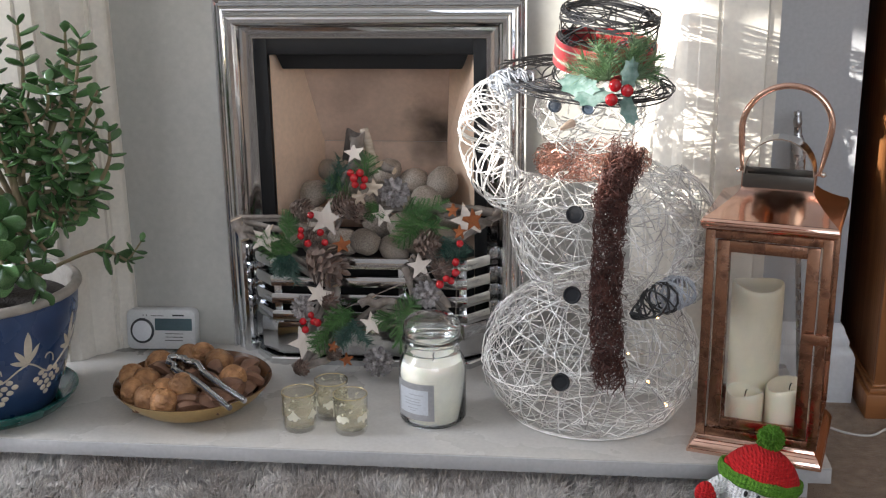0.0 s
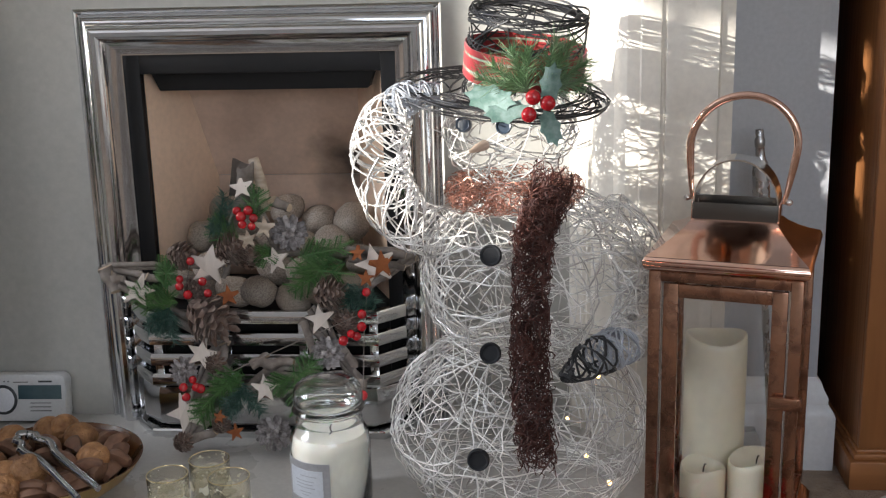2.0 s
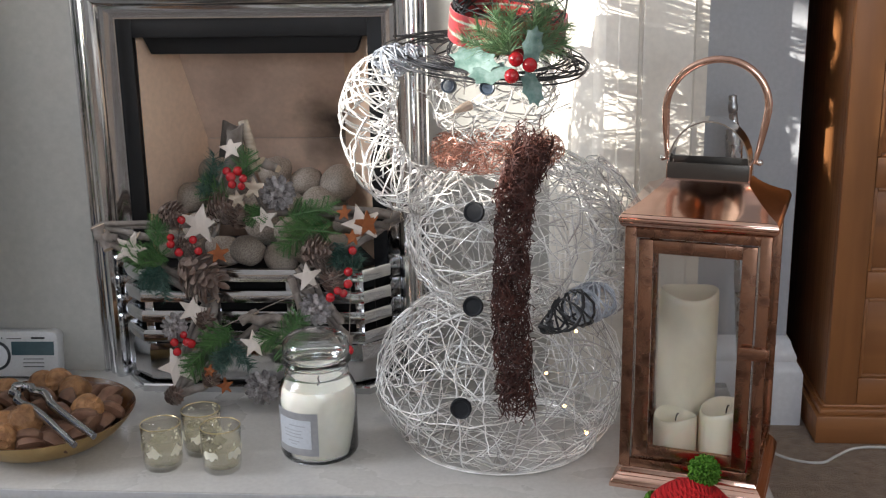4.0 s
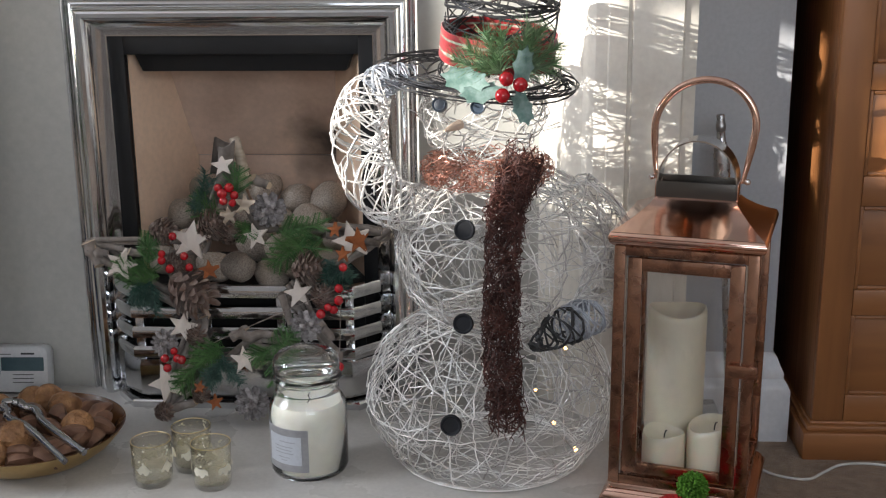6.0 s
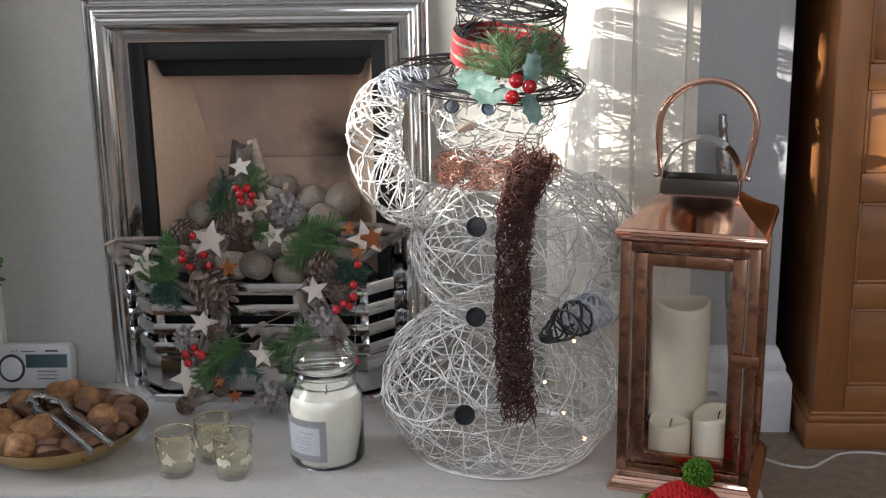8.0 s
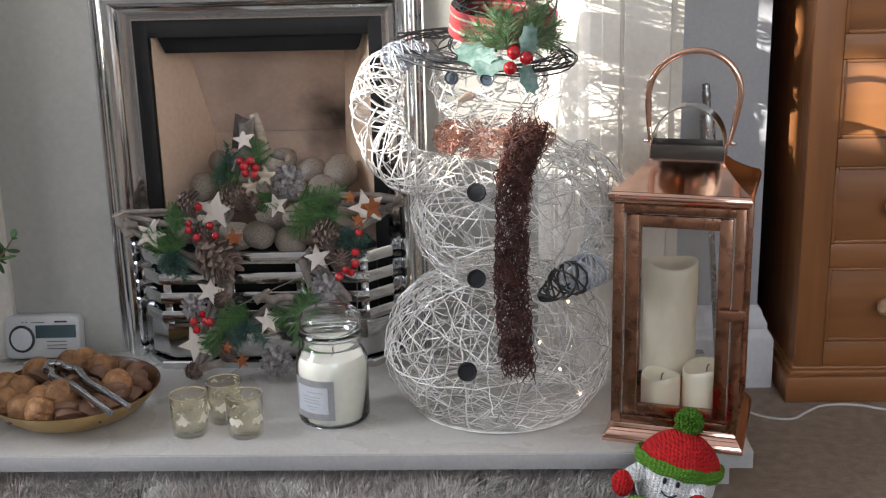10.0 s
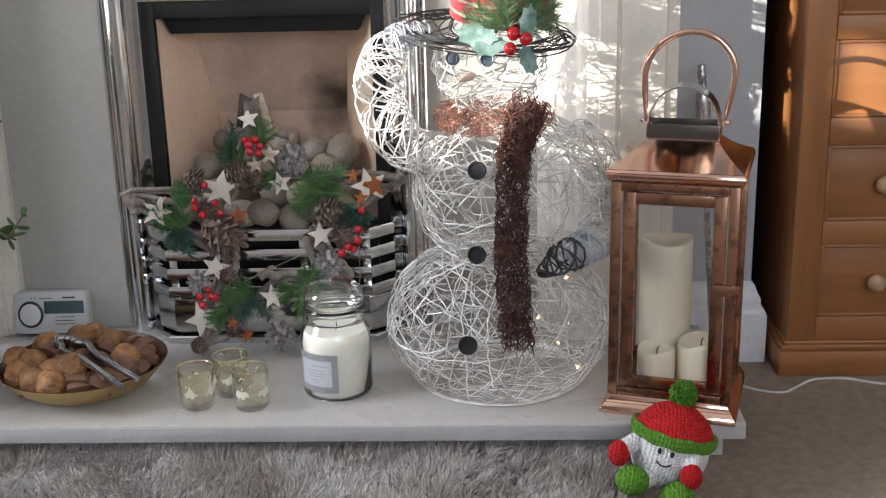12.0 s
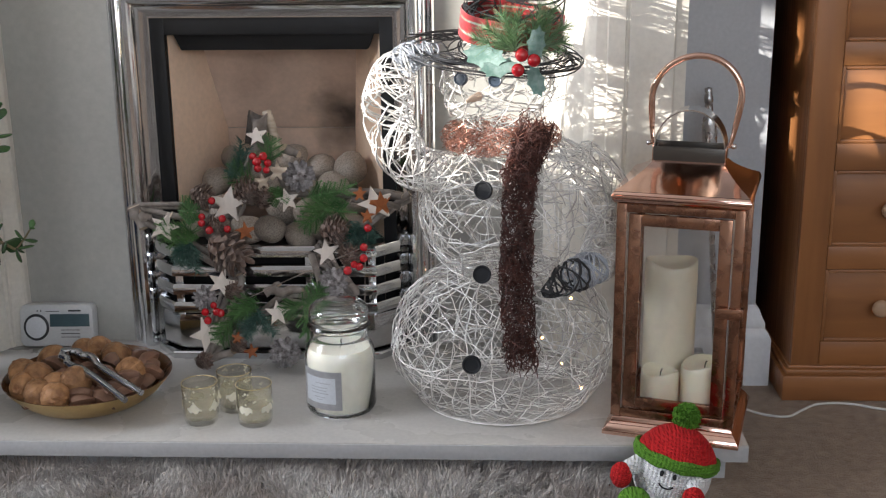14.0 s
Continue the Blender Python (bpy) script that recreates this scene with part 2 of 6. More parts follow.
structure("wall_panel", Shape().box((CX - 0.47, -0.006, HEARTH), (OX0, 0.0, 1.05)).box((OX1, -0.006, HEARTH), (CX + 0.47, 0.0, 1.05)).box((OX0, -0.006, OZ), (OX1, 0.0, 1.05)),
          M_PANEL, "grey-green painted back panel round the fire", "wall panel", smooth=0)
structure("wall_north", Shape().box((0.858, 0.4, 0), (2.5, 0.5, 2.4)).box((-2.7, 0.4, 0), (-0.9, 0.5, 2.4)), M_WALL, "pale grey painted wall of the recesses", "wall", smooth=0)
structure("wall_east", Shape().box((2.4, -3.7, 0), (2.5, 0.4, 2.4)), M_ROOM, "plain pale painted wall", "wall", smooth=0)


def wall_with_holes(lo, hi, holes, axis):
    """A wall from lo to hi with rectangular openings (a0, a1, z0, z1) along an axis."""
    s = Shape()
    cuts = sorted({lo[axis], hi[axis], *(h[0] for h in holes), *(h[1] for h in holes)})
    for a, b in zip(cuts, cuts[1:]):
        z = [lo[2]]
        for h in holes:
            if h[0] <= a and b <= h[1]:
                z += [h[2], h[3]]
        z.append(hi[2])
        for z0, z1 in zip(z[::2], z[1::2]):
            p, q = list(lo), list(hi)
            p[axis], q[axis], p[2], q[2] = a, b, z0, z1
            s.box(p, q)
    return s


# Unseen openings: A, B, E sized to shape sunlight; C, D added for fill lamps
SUN_CUT_A, SUN_CUT_B, FILL_GAP_C, FILL_GAP_D, SUN_CUT_E = (-2.646, -2.29, 1.165, 1.52), (-2.77, -2.656, 1.185, 1.52), (0.35, 2.05, 0.9, 2.0), (-1.5, -0.3, 0.98, 2.12), (-3.05, -2.868, 1.335, 1.475)
structure("wall_south", wall_with_holes((-2.7, -3.7, 0), (2.5, -3.6, 2.4), [FILL_GAP_C], 0), M_ROOM, "unseen plain pale wall with a wide opening added for fill light", "wall", smooth=0)
structure("wall_west", wall_with_holes((-2.64, -3.6, 0), (-2.6, 0.4, 2.4), [SUN_CUT_A, SUN_CUT_B, FILL_GAP_D, SUN_CUT_E], 1), M_ROOM, "unseen plain pale wall, openings cut to shape sun patches and for fill", "wall", smooth=0)

# hearth
structure("hearth", Shape().box((-0.748, -0.43, 0.047), (0.762, 0.0, HEARTH)), M_HEARTH, "pale off-white stone hearth slab with a square edge", "hearth", bevel=0.002)
# Thin strip added over the slab's front to carry its painted shade.
structure("trim_hearth_edge", Shape().box((-0.747, -0.433, 0.048), (0.761, -0.4302, HEARTH - 0.0015)), M_EDGESHADE, "added grey strip along the hearth slab, its shade put into the colour", "trim", bevel=0.001)
structure("hearth_plinth", Shape().box((-0.725, -0.388, 0), (0.738, -0.002, 0.047)), M_PLINTH, "pale grey plinth under the hearth slab", "plinth", smooth=0)


# fire surround: moulded legs and header
LEG = [(0.468, 0.0), (0.468, -0.022), (0.471, -0.028), (0.488, -0.040), (0.492, -0.040), (0.494, -0.046), (0.499, -0.046), (0.501, -0.052), (0.505, -0.060), (0.512, -0.068), (0.521, -0.073),
       (0.529, -0.078), (0.533, -0.088), (0.537, -0.098), (0.545, -0.106), (0.556, -0.110), (0.562, -0.110), (0.564, -0.116), (0.590, -0.119), (0.592, -0.115), (0.596, -0.115), (0.598, -0.119),
       (0.668, -0.119), (0.672, -0.112), (0.690, -0.108), (0.690, 0.0)]


def surround_leg(name, sign):
    out = [(CX + sign * x, y) for x, y in LEG]
    if sign > 0:
        out = out[::-1]
    return structure(name, Shape().extrude(out[::-1], HEARTH, 1.02), M_MARBLE, "cream moulded fire surround leg standing on the hearth", "fire surround", smooth=24)


surround_leg("surround_leg_left", -1)
surround_leg("surround_leg_right", 1)
structure("surround_header", Shape().box((CX - 0.69, -0.12, 1.02), (CX + 0.69, 0.0, 1.16)), M_MARBLE, "cream header of the fire surround", "fire surround", bevel=0.004)

# skirting round the corner of the chimney breast
SKIRT = [(0.0, 0.0), (0.026, 0.0), (0.026, 0.088), (0.022, 0.098), (0.016, 0.106), (0.016, 0.116), (0.010, 0.128), (0.006, 0.140), (0.0, 0.146)]


def skirting():
    s = Shape()
    rows = []
    for d, z in SKIRT:
        rows.append([(CX + 0.692, -d, z), (0.858 + d, -d, z), (0.858 + d, 0.4, z)])
    v = [p for r in rows for p in r]
    f = []
    for j in range(len(rows) - 1):
        for i in range(2):
            f.append((j * 3 + i, j * 3 + i + 1, (j + 1) * 3 + i + 1, (j + 1) * 3 + i))
    return s.add(v, f)


structure("baseboard", skirting(), M_SKIRT, "white moulded skirting board round the chimney breast corner", "skirting board", smooth=30)


# ---- fire: chrome trim, black inner frame, firebox ----
TRIM = [(0.0, 0.004), (0.0, 0.010), (0.003, 0.013), (0.006, 0.011), (0.008, 0.008), (0.011, 0.008), (0.0125, 0.014), (0.016, 0.0185), (0.021, 0.021), (0.024, 0.022), (0.0255, 0.027), (0.029, 0.0315),
        (0.034, 0.034), (0.040, 0.0335), (0.045, 0.030), (0.0485, 0.024), (0.050, 0.018), (0.053, 0.0165), (0.066, 0.009), (0.070, 0.008), (0.0715, 0.0)]
TX0, TX1, TZ = CX - 0.279, CX + 0.279, 0.730


def trim_shape():
    s = Shape()
    rows = []
    for w, d in TRIM:
        y = -d
        rows.append([(TX0 + w, y, HEARTH), (TX0 + w, y, TZ - w), (TX1 - w, y, TZ - w), (TX1 - w, y, HEARTH)])
    v = [p for r in rows for p in r]
    f = []
    for j in range(len(rows) - 1):
        for i in range(3):
            f.append((j * 4 + i, j * 4 + i + 1, (j + 1) * 4 + i + 1, (j + 1) * 4 + i))
    return s.add(v, f)


fire = thing("fireplace", "inset gas fire with polished chrome trim and black frame", "fireplace", pose(CX, 0, HEARTH))
inv = pose(-CX, 0, -HEARTH)


def fire_part(name, s, mat, label="", smooth=35, bevel=0.0):
    s.v = [inv @ Vector(p) for p in s.v]
    return part(name, s, mat, fire, label, smooth, bevel)


fire_part("trim", trim_shape(), M_CHROME, "polished chrome moulded trim", smooth=28)
IX0, IX1, IZ = TX0 + 0.0715, TX1 - 0.0715, TZ - 0.0715
fire_part("inner_frame", Shape().box((IX0 - 0.004, -0.003, HEARTH), (IX0 + 0.022, 0.012, IZ + 0.004)).box((IX1 - 0.022, -0.003, HEARTH), (IX1 + 0.004, 0.012, IZ + 0.004)).box((IX0 + 0.022, -0.003, IZ - 0.028), (IX1 - 0.022, 0.012, IZ + 0.004)),
          M_BLACK, "black enamelled inner frame", bevel=0.001)
# hood and ceramic box
fire_part("hood", Shape().add([(IX0 + 0.024, 0.013, IZ - 0.008), (IX1 - 0.024, 0.013, IZ - 0.008), (IX1 - 0.045, 0.016, IZ - 0.056), (IX0 + 0.045, 0.016, IZ - 0.056), (IX0 + 0.024, 0.07, IZ - 0.008), (IX1 - 0.024, 0.07, IZ - 0.008), (IX1 - 0.045, 0.07, IZ - 0.056), (IX0 + 0.045, 0.07, IZ - 0.056)], [(0, 1, 2, 3), (7, 6, 5, 4), (3, 2, 6, 7), (0, 3, 7, 4), (1, 5, 6, 2), (0, 4, 5, 1)]), M_BLACK, "black metal hood", bevel=0.001)
BX0, BX1 = CX - 0.126, CX + 0.126
fire_part("side_panel", Shape().add([(IX0 + 0.023, 0.012, 0.1), (IX0 + 0.023, 0.012, IZ - 0.002), (BX0 - 0.027, 0.0755, IZ - 0.002), (BX0 + 0.004, 0.162, 0.44), (BX0 + 0.004, 0.162, 0.1)], [(4, 3, 2, 1, 0)]), M_BRICK, "buff ceramic side panel", smooth=0)
fire_part("side_panel", Shape().add([(IX1 - 0.023, 0.012, 0.1), (IX1 - 0.023, 0.012, IZ - 0.002), (BX1 + 0.012, 0.075, IZ - 0.002), (BX1 - 0.006, 0.162, 0.44), (BX1 - 0.006, 0.162, 0.1)], [(0, 1, 2, 3, 4)]), M_BRICK, "buff ceramic side panel", smooth=0)


def sooty():
    """Buff ceramic with soot licked up it."""
    m = surface("sooty_ceramic", (0.76, 0.57, 0.45), 0.8, second=(0.46, 0.33, 0.26), scale=7, amount=0.8, fine=110, bump=0.06)
    n, l = m.node_tree.nodes, m.node_tree.links
    b = n["Principled BSDF"]
    src = b.inputs["Base Color"].links[0].from_socket
    co = n.new("ShaderNodeTexCoord")
    no = n.new("ShaderNodeTexNoise")
    no.inputs["Scale"].default_value, no.inputs["Detail"].default_value = 14, 4
    l.new(co.outputs["Object"], no.inputs["Vector"])
    add = n.new("ShaderNodeVectorMath")
    add.operation = "MULTIPLY_ADD"
    add.inputs[1].default_value, add.inputs[2].default_value = (0.09, 0.0, 0.12), (-0.045, 0, -0.06)
    l.new(no.outputs["Color"], add.inputs[0])
    add2 = n.new("ShaderNodeVectorMath")
    l.new(co.outputs["Object"], add2.inputs[0])
    l.new(add.outputs[0], add2.inputs[1])
    dist = n.new("ShaderNodeVectorMath")
    dist.operation = "DISTANCE"
    dist.inputs[1].default_value = (0.102, 0.14, 0.385)
    l.new(add2.outputs[0], dist.inputs[0])
    r = n.new("ShaderNodeMapRange")
    r.inputs[1].default_value, r.inputs[2].default_value, r.inputs[3].default_value, r.inputs[4].default_value = 0.015, 0.085, 0.92, 0.0
    l.new(dist.outputs["Value"], r.inputs[0])
    mix = n.new("ShaderNodeMix")
    mix.data_type = "RGBA"
    mix.inputs["B"].default_value = (0.018, 0.014, 0.012, 1)
    l.new(src, mix.inputs["A"])
    l.new(r.outputs[0], mix.inputs["Factor"])
    l.new(mix.outputs["Result"], b.inputs["Base Color"])
    return m


M_SOOT = sooty()
fire_part("back_panel", Shape().add([(BX0 - 0.034, 0.0765, IZ - 0.002), (BX1 + 0.016, 0.0765, IZ - 0.002), (BX1 - 0.002, 0.1625, 0.4415), (BX0 - 0.001, 0.1625, 0.4415)], [(0, 1, 2, 3)]), M_SOOT, "buff ceramic back panel stained with soot", smooth=0)
fire_part("back_panel", Shape().add([(BX0 + 0.000, 0.164, 0.4405), (BX1 - 0.000, 0.164, 0.4405), (BX1 - 0.000, 0.164, 0.1), (BX0 + 0.000, 0.164, 0.1)], [(0, 1, 2, 3)]), M_SOOT, "lower buff ceramic back panel", smooth=0)
fire_part("burner_tray", Shape().box((IX0 + 0.024, -0.06, 0.255), (IX1 - 0.024, 0.16, 0.266)), M_BLACK, "black burner tray", smooth=0)

# ---- fire basket and pebbles ----
M_PEBBLE = surface("river_pebble", (0.40, 0.345, 0.29), 0.5, second=(0.15, 0.11, 0.085), scale=16, amount=0.9, fine=120, bump=0.03, random=0.28, sharp=(0.38, 0.68))
rnd = random.Random(4)


def basket_line(inset, z):
    """The outline of the basket seen from above, at one height."""
    a, b = CX - 0.205 + inset, CX + 0.205 - inset
    return [(a - 0.012, -0.004, z), (a - 0.012, -0.046, z), (a + 0.026, -0.088 + inset, z), (b - 0.026, -0.088 + inset, z), (b + 0.012, -0.046, z), (b + 0.012, -0.004, z)]


def rail(z, high, deep, inset=0.0):
    """One bar that follows the outline."""
    s = Shape()
    ring = []
    for dz, di in ((-high / 2, 0.0005), (-high * 0.3, 0), (high * 0.3, 0), (high / 2, 0.002), (high / 2, deep), (-high / 2, deep)):
        ring.append(basket_line(inset + di, z + dz))
    n = 6
    v = [p for r in ring for p in r]
    f = []
    for j in range(6):
        k = (j + 1) % 6
        for i in range(n - 1):
            f.append((j * n + i, j * n + i + 1, k * n + i + 1, k * n + i))
    return s.add(v, f)


basket = thing("fire_basket", "polished chrome fire basket with horizontal rails on the hearth", "fire basket", pose(CX, -0.06, HEARTH))
binv = pose(-CX, 0.06, -HEARTH)


def basket_part(name, s, mat, label="", smooth=30, bevel=0.0):
    s.v = [binv @ Vector(p) for p in s.v]
    return part(name, s, mat, basket, label, smooth, bevel)


for z in (0.268, 0.233, 0.199, 0.166):
    basket_part("rail", rail(z, 0.019, 0.012), M_CHROME)
basket_part("lower_panel", rail(0.121, 0.060, 0.008, 0.006), M_CHROME, "solid chrome lower panel")
basket_part("foot_tray", rail(0.0795, 0.013, 0.02, -0.006), M_CHROME, "chrome foot tray")
for x in (-0.17, -0.06, 0.06, 0.17):
    basket_part("upright", Shape().box((CX + x - 0.007, -0.076, 0.09), (CX + x + 0.007, -0.070, 0.262)), M_CHROME, bevel=0.001)
basket_part("back_plate", Shape().box((IX0 + 0.023, 0.0, HEARTH + 0.001), (IX1 - 0.023, 0.006, 0.255)), M_BLACK, "black plate behind the rails", smooth=0)


def pebble_mesh(k):
    off = Vector((k * 3.1, k * 1.7, k * 0.9))
    return Shape().ball((0, 0, 0), (1, 0.86, 0.74), 20, 12, wob=lambda p: 0.16 * noise.noise(p * 1.1 + off) + 0.05 * noise.noise(p * 2.5 + off)).mesh("pebble", M_PEBBLE, 0)


pebbles = [pebble_mesh(k) for k in range(5)]
for me in pebbles:
    me.shade_smooth()
PEBBLES = [(-0.001, -0.058, 0.302, 0.031), (0.050, -0.052, 0.288, 0.030), (0.128, 0.060, 0.384, 0.037), (0.072, 0.075, 0.384, 0.033), (0.021, 0.070, 0.402, 0.032), (-0.117, 0.050, 0.362, 0.031), (-0.090, 0.088, 0.398, 0.028), (0.102, 0.025, 0.358, 0.034), (0.050, 0.030, 0.356, 0.030),
           (-0.050, 0.020, 0.350, 0.034), (-0.050, 0.080, 0.372, 0.034), (0.150, 0.020, 0.330, 0.034), (-0.090, 0.000, 0.322, 0.034), (-0.045, -0.045, 0.298, 0.033), (0.095, -0.040, 0.300, 0.034), (0.140, -0.030, 0.298, 0.032), (-0.095, -0.045, 0.296, 0.032), (-0.135, -0.010, 0.300, 0.032),
           (0.010, 0.010, 0.322, 0.036), (0.060, -0.005, 0.318, 0.034), (-0.010, 0.060, 0.345, 0.036), (0.110, 0.075, 0.335, 0.036), (0.045, 0.090, 0.350, 0.036)]
for i, (x, y, z, r) in enumerate(PEBBLES):
    part("pebble", pebbles[i % 5], None, fire, at=inv @ pose(x, y, z, rnd.uniform(-25, 25), rnd.uniform(-25, 25), rnd.uniform(0, 360)) @ Matrix.Diagonal((r, r, r, 1)))

# ---- wire snowman ----
M_WIRE = surface("white_wire", (0.87, 0.86, 0.84), 0.22, second=(0.36, 0.32, 0.28), scale=32, amount=0.6, fine=200, bump=0.1, island=0.40, coat=0.5)
M_GREYWIRE = surface("black_wire", (0.03, 0.03, 0.032), 0.4, scale=40, amount=0.4, fine=200, bump=0.1, island=0.4)
M_BLUEWIRE = surface("pale_blue_wire", (0.42, 0.45, 0.50), 0.4, scale=40, amount=0.4, fine=200, bump=0.1, island=0.25)
# Copper scarf wire at the neck, brightened: the sun's gleam is in the colour.
M_SUNLITWIRE = surface("sunlit_copper_wire", (0.46, 0.235, 0.175), 0.3, 0.5, second=(0.24, 0.09, 0.06), scale=30, amount=0.7, fine=200, bump=0.1, island=0.5)
M_SCARF = surface("brown_wire", (0.085, 0.028, 0.020), 0.6, 0.0, second=(0.03, 0.012, 0.010), scale=30, amount=0.7, fine=200, bump=0.1, island=0.5)
M_BUTTON = surface("black_button", (0.014, 0.015, 0.018), 0.75, scale=40, amount=0.3, fine=200, bump=0.1)
M_EYE = surface("dark_glass_button", (0.05, 0.07, 0.10), 0.3, scale=40, amount=0.3, bump=0)
M_NOSE = surface("pale_wood_nose", (0.78, 0.60, 0.47), 0.6, scale=30, fine=120)
M_RIBBON = surface("tartan_ribbon", (0.42, 0.02, 0.025), 0.5, second=(0.22, 0.012, 0.016), scale=60, amount=0.6, fine=400, bump=0.2, sheen=0.4)
M_RIBBON2 = surface("ribbon_stripe", (0.50, 0.47, 0.40), 0.5, second=(0.05, 0.12, 0.06), scale=90, amount=0.7, fine=400, bump=0.2)
M_BERRY = surface("red_berry", (0.50, 0.012, 0.02), 0.12, second=(0.33, 0.008, 0.012), scale=60, amount=0.5, bump=0, coat=0.6)
M_HOLLY = surface("frosted_holly", (0.085, 0.17, 0.14), 0.55, second=(0.33, 0.43, 0.41), scale=90, amount=0.5, fine=300, bump=0.2)
M_PINE = surface("pine_needle", (0.045, 0.125, 0.035), 0.4, second=(0.11, 0.215, 0.07), scale=30, amount=0.7, fine=200, bump=0, island=0.45)
M_PINE2 = surface("blue_pine_needle", (0.026, 0.085, 0.06), 0.45, second=(0.16, 0.24, 0.21), scale=40, amount=0.6, fine=200, bump=0, island=0.4)
M_HATPINE = surface("pale_pine_needle", (0.13, 0.24, 0.10), 0.5, second=(0.26, 0.36, 0.24), scale=30, amount=0.7, fine=200, bump=0, island=0.4)
M_LED = glow("warm_bulb", (1.0, 0.50, 0.18), 6.0)

rw = random.Random(11)


def wander(c, rad, rng, length, n=16, cut=None, bend=0.45, depth=0.05):
    """A line that wanders over an ellipsoid."""
    p = Vector((rng.gauss(0, 1), rng.gauss(0, 1), rng.gauss(0, 1))).normalized()
    t = p.cross(Vector((rng.gauss(0, 1), rng.gauss(0, 1), rng.gauss(0, 1)))).normalized()
    out = []
    k = rng.uniform(-bend, bend)
    lift = rng.uniform(-depth, depth * 0.4)
    for i in range(n):
        q = p * (1 + lift + rng.uniform(-0.006, 0.006))
        w = Vector((c[0] + q.x * rad[0], c[1] + q.y * rad[1], c[2] + q.z * rad[2]))
        if cut is not None and w.z < cut:
            w.z = cut + rng.uniform(0, 0.003)
        out.append(w)
        s = length / n
        p2 = (p * math.cos(s) + t * math.sin(s)).normalized()
        t = (t * math.cos(s) - p * math.sin(s)).normalized()
        side = p2.cross(t)
        t = (t + side * k * s).normalized()
        p = p2
        if rng.random() < 0.2:
            k = rng.uniform(-bend, bend)
        if rng.random() < 0.1:
            t = (t + p.cross(t) * rng.uniform(-0.9, 0.9)).normalized()
    return out


def wire_ball(c, rad, count, rng, thick=(0.0006, 0.0013), cut=None, length=(0.9, 2.8)):
    s = Shape()
    for _ in range(count):
        line = [Vector(p) + Vector([rng.uniform(-1, 1) * min(rad) * 0.014 for _ in range(3)]) for p in wander(c, rad, rng, rng.uniform(*length), 18, cut)]
        if cut is not None:
            line = [Vector((p.x, p.y, max(p.z, cut))) for p in line]
        s.tube(line, rng.uniform(*thick), 5, cap=False)
    return s


def wire_sleeve(line, radii, count, rng, thick=(0.0008, 0.0014)):
    """Wires wound about a bent arm."""
    pts = spline(line, 6)
    rad = []
    for i in range(len(pts)):
        u = i / (len(pts) - 1) * (len(radii) - 1)
        j = min(int(u), len(radii) - 2)
        rad.append(radii[j] + (radii[j + 1] - radii[j]) * (u - j))
    frames = []
    u = Vector((0, 1, 0))
    for i, p in enumerate(pts):
        t = (pts[min(i + 1, len(pts) - 1)] - pts[max(i - 1, 0)]).normalized()
        u = (u - t * u.dot(t)).normalized()
        frames.append((p, u.copy(), t.cross(u)))
    s = Shape()
    for _ in range(count):
        a, da = rng.uniform(0, 6.3), rng.choice((-1, 1)) * rng.choice((rng.uniform(0.02, 0.3), rng.uniform(0.3, 0.7)))
        i0 = rng.uniform(0, len(pts) - 1)
        di = rng.choice((-1, 1)) * rng.uniform(0.3, 1.5)
        line2 = []
        k = 1 + rng.uniform(-0.06, 0.03)
        for q in range(14):
            i = min(max(i0, 0), len(pts) - 1.001)
            j = int(i)
            w = i - j
            p = frames[j][0].lerp(frames[j + 1][0], w)
            r = (rad[j] + (rad[j + 1] - rad[j]) * w) * k
            line2.append(p + (frames[j][1] * math.cos(a) + frames[j][2] * math.sin(a)) * r)
            a += da + rng.uniform(-0.12, 0.12)
            i0 += di
            if i0 < 0 or i0 > len(pts) - 1:
                di = -di
                i0 += 2 * di
        s.tube(line2, rng.uniform(*thick), 5, cap=False)
    return s


snow = thing("wire_snowman", "white wire light-up snowman raising a black wire hat on the hearth", "snowman decoration", pose(0.403, -0.235, HEARTH))
sinv = pose(-0.403, 0.235, -HEARTH)


def snow_part(name, s, mat, label="", parent=None, smooth=35, bevel=0.0):
    s.v = [sinv @ Vector(p) for p in s.v]
    return tagged(part(name, s, mat, parent or snow, label, smooth, bevel), kind="stuff" if "wire" in label or name == "pine_sprig" else "")


LOW, MID, HEAD = (0.403, -0.235, 0.168), (0.424, -0.235, 0.382), (0.393, -0.25, 0.579)
low = wire_ball(LOW, (0.178, 0.172, 0.140), 240, rw, (0.0004, 0.0012), cut=HEARTH + 0.0015)
for k in range(3):
    low.tube([(LOW[0] + math.cos(a) * (0.128 + k * 0.004), LOW[1] + math.sin(a) * (0.128 + k * 0.004), HEARTH + 0.0015 + k * 0.001) for a in [i * 0.1745 for i in range(36)]], 0.0014, 5, closed=True)
snow_part("lower_body", low, M_WIRE, "large round lower body of tangled white wire")
mid = wire_ball(MID, (0.153, 0.135, 0.125), 200, rw, (0.0004, 0.0012))
snow_part("upper_body", mid, M_WIRE, "round upper body of tangled white wire")
head = wire_ball(HEAD, (0.088, 0.086, 0.075), 95, rw, (0.0007, 0.0012))
for k in range(7):
    a = rw.uniform(0, 6.28)
    p = Vector((HEAD[0] + 0.086 * math.cos(a), HEAD[1] + 0.084 * math.sin(a), HEAD[2] + rw.uniform(-0.03, 0.04)))
    head.tube([p, p + Vector((math.cos(a) * 0.02, math.sin(a) * 0.02, rw.uniform(-0.005, 0.02)))], 0.0008, 5)
snow_part("head", head, M_WIRE, "round head of tangled white wire")
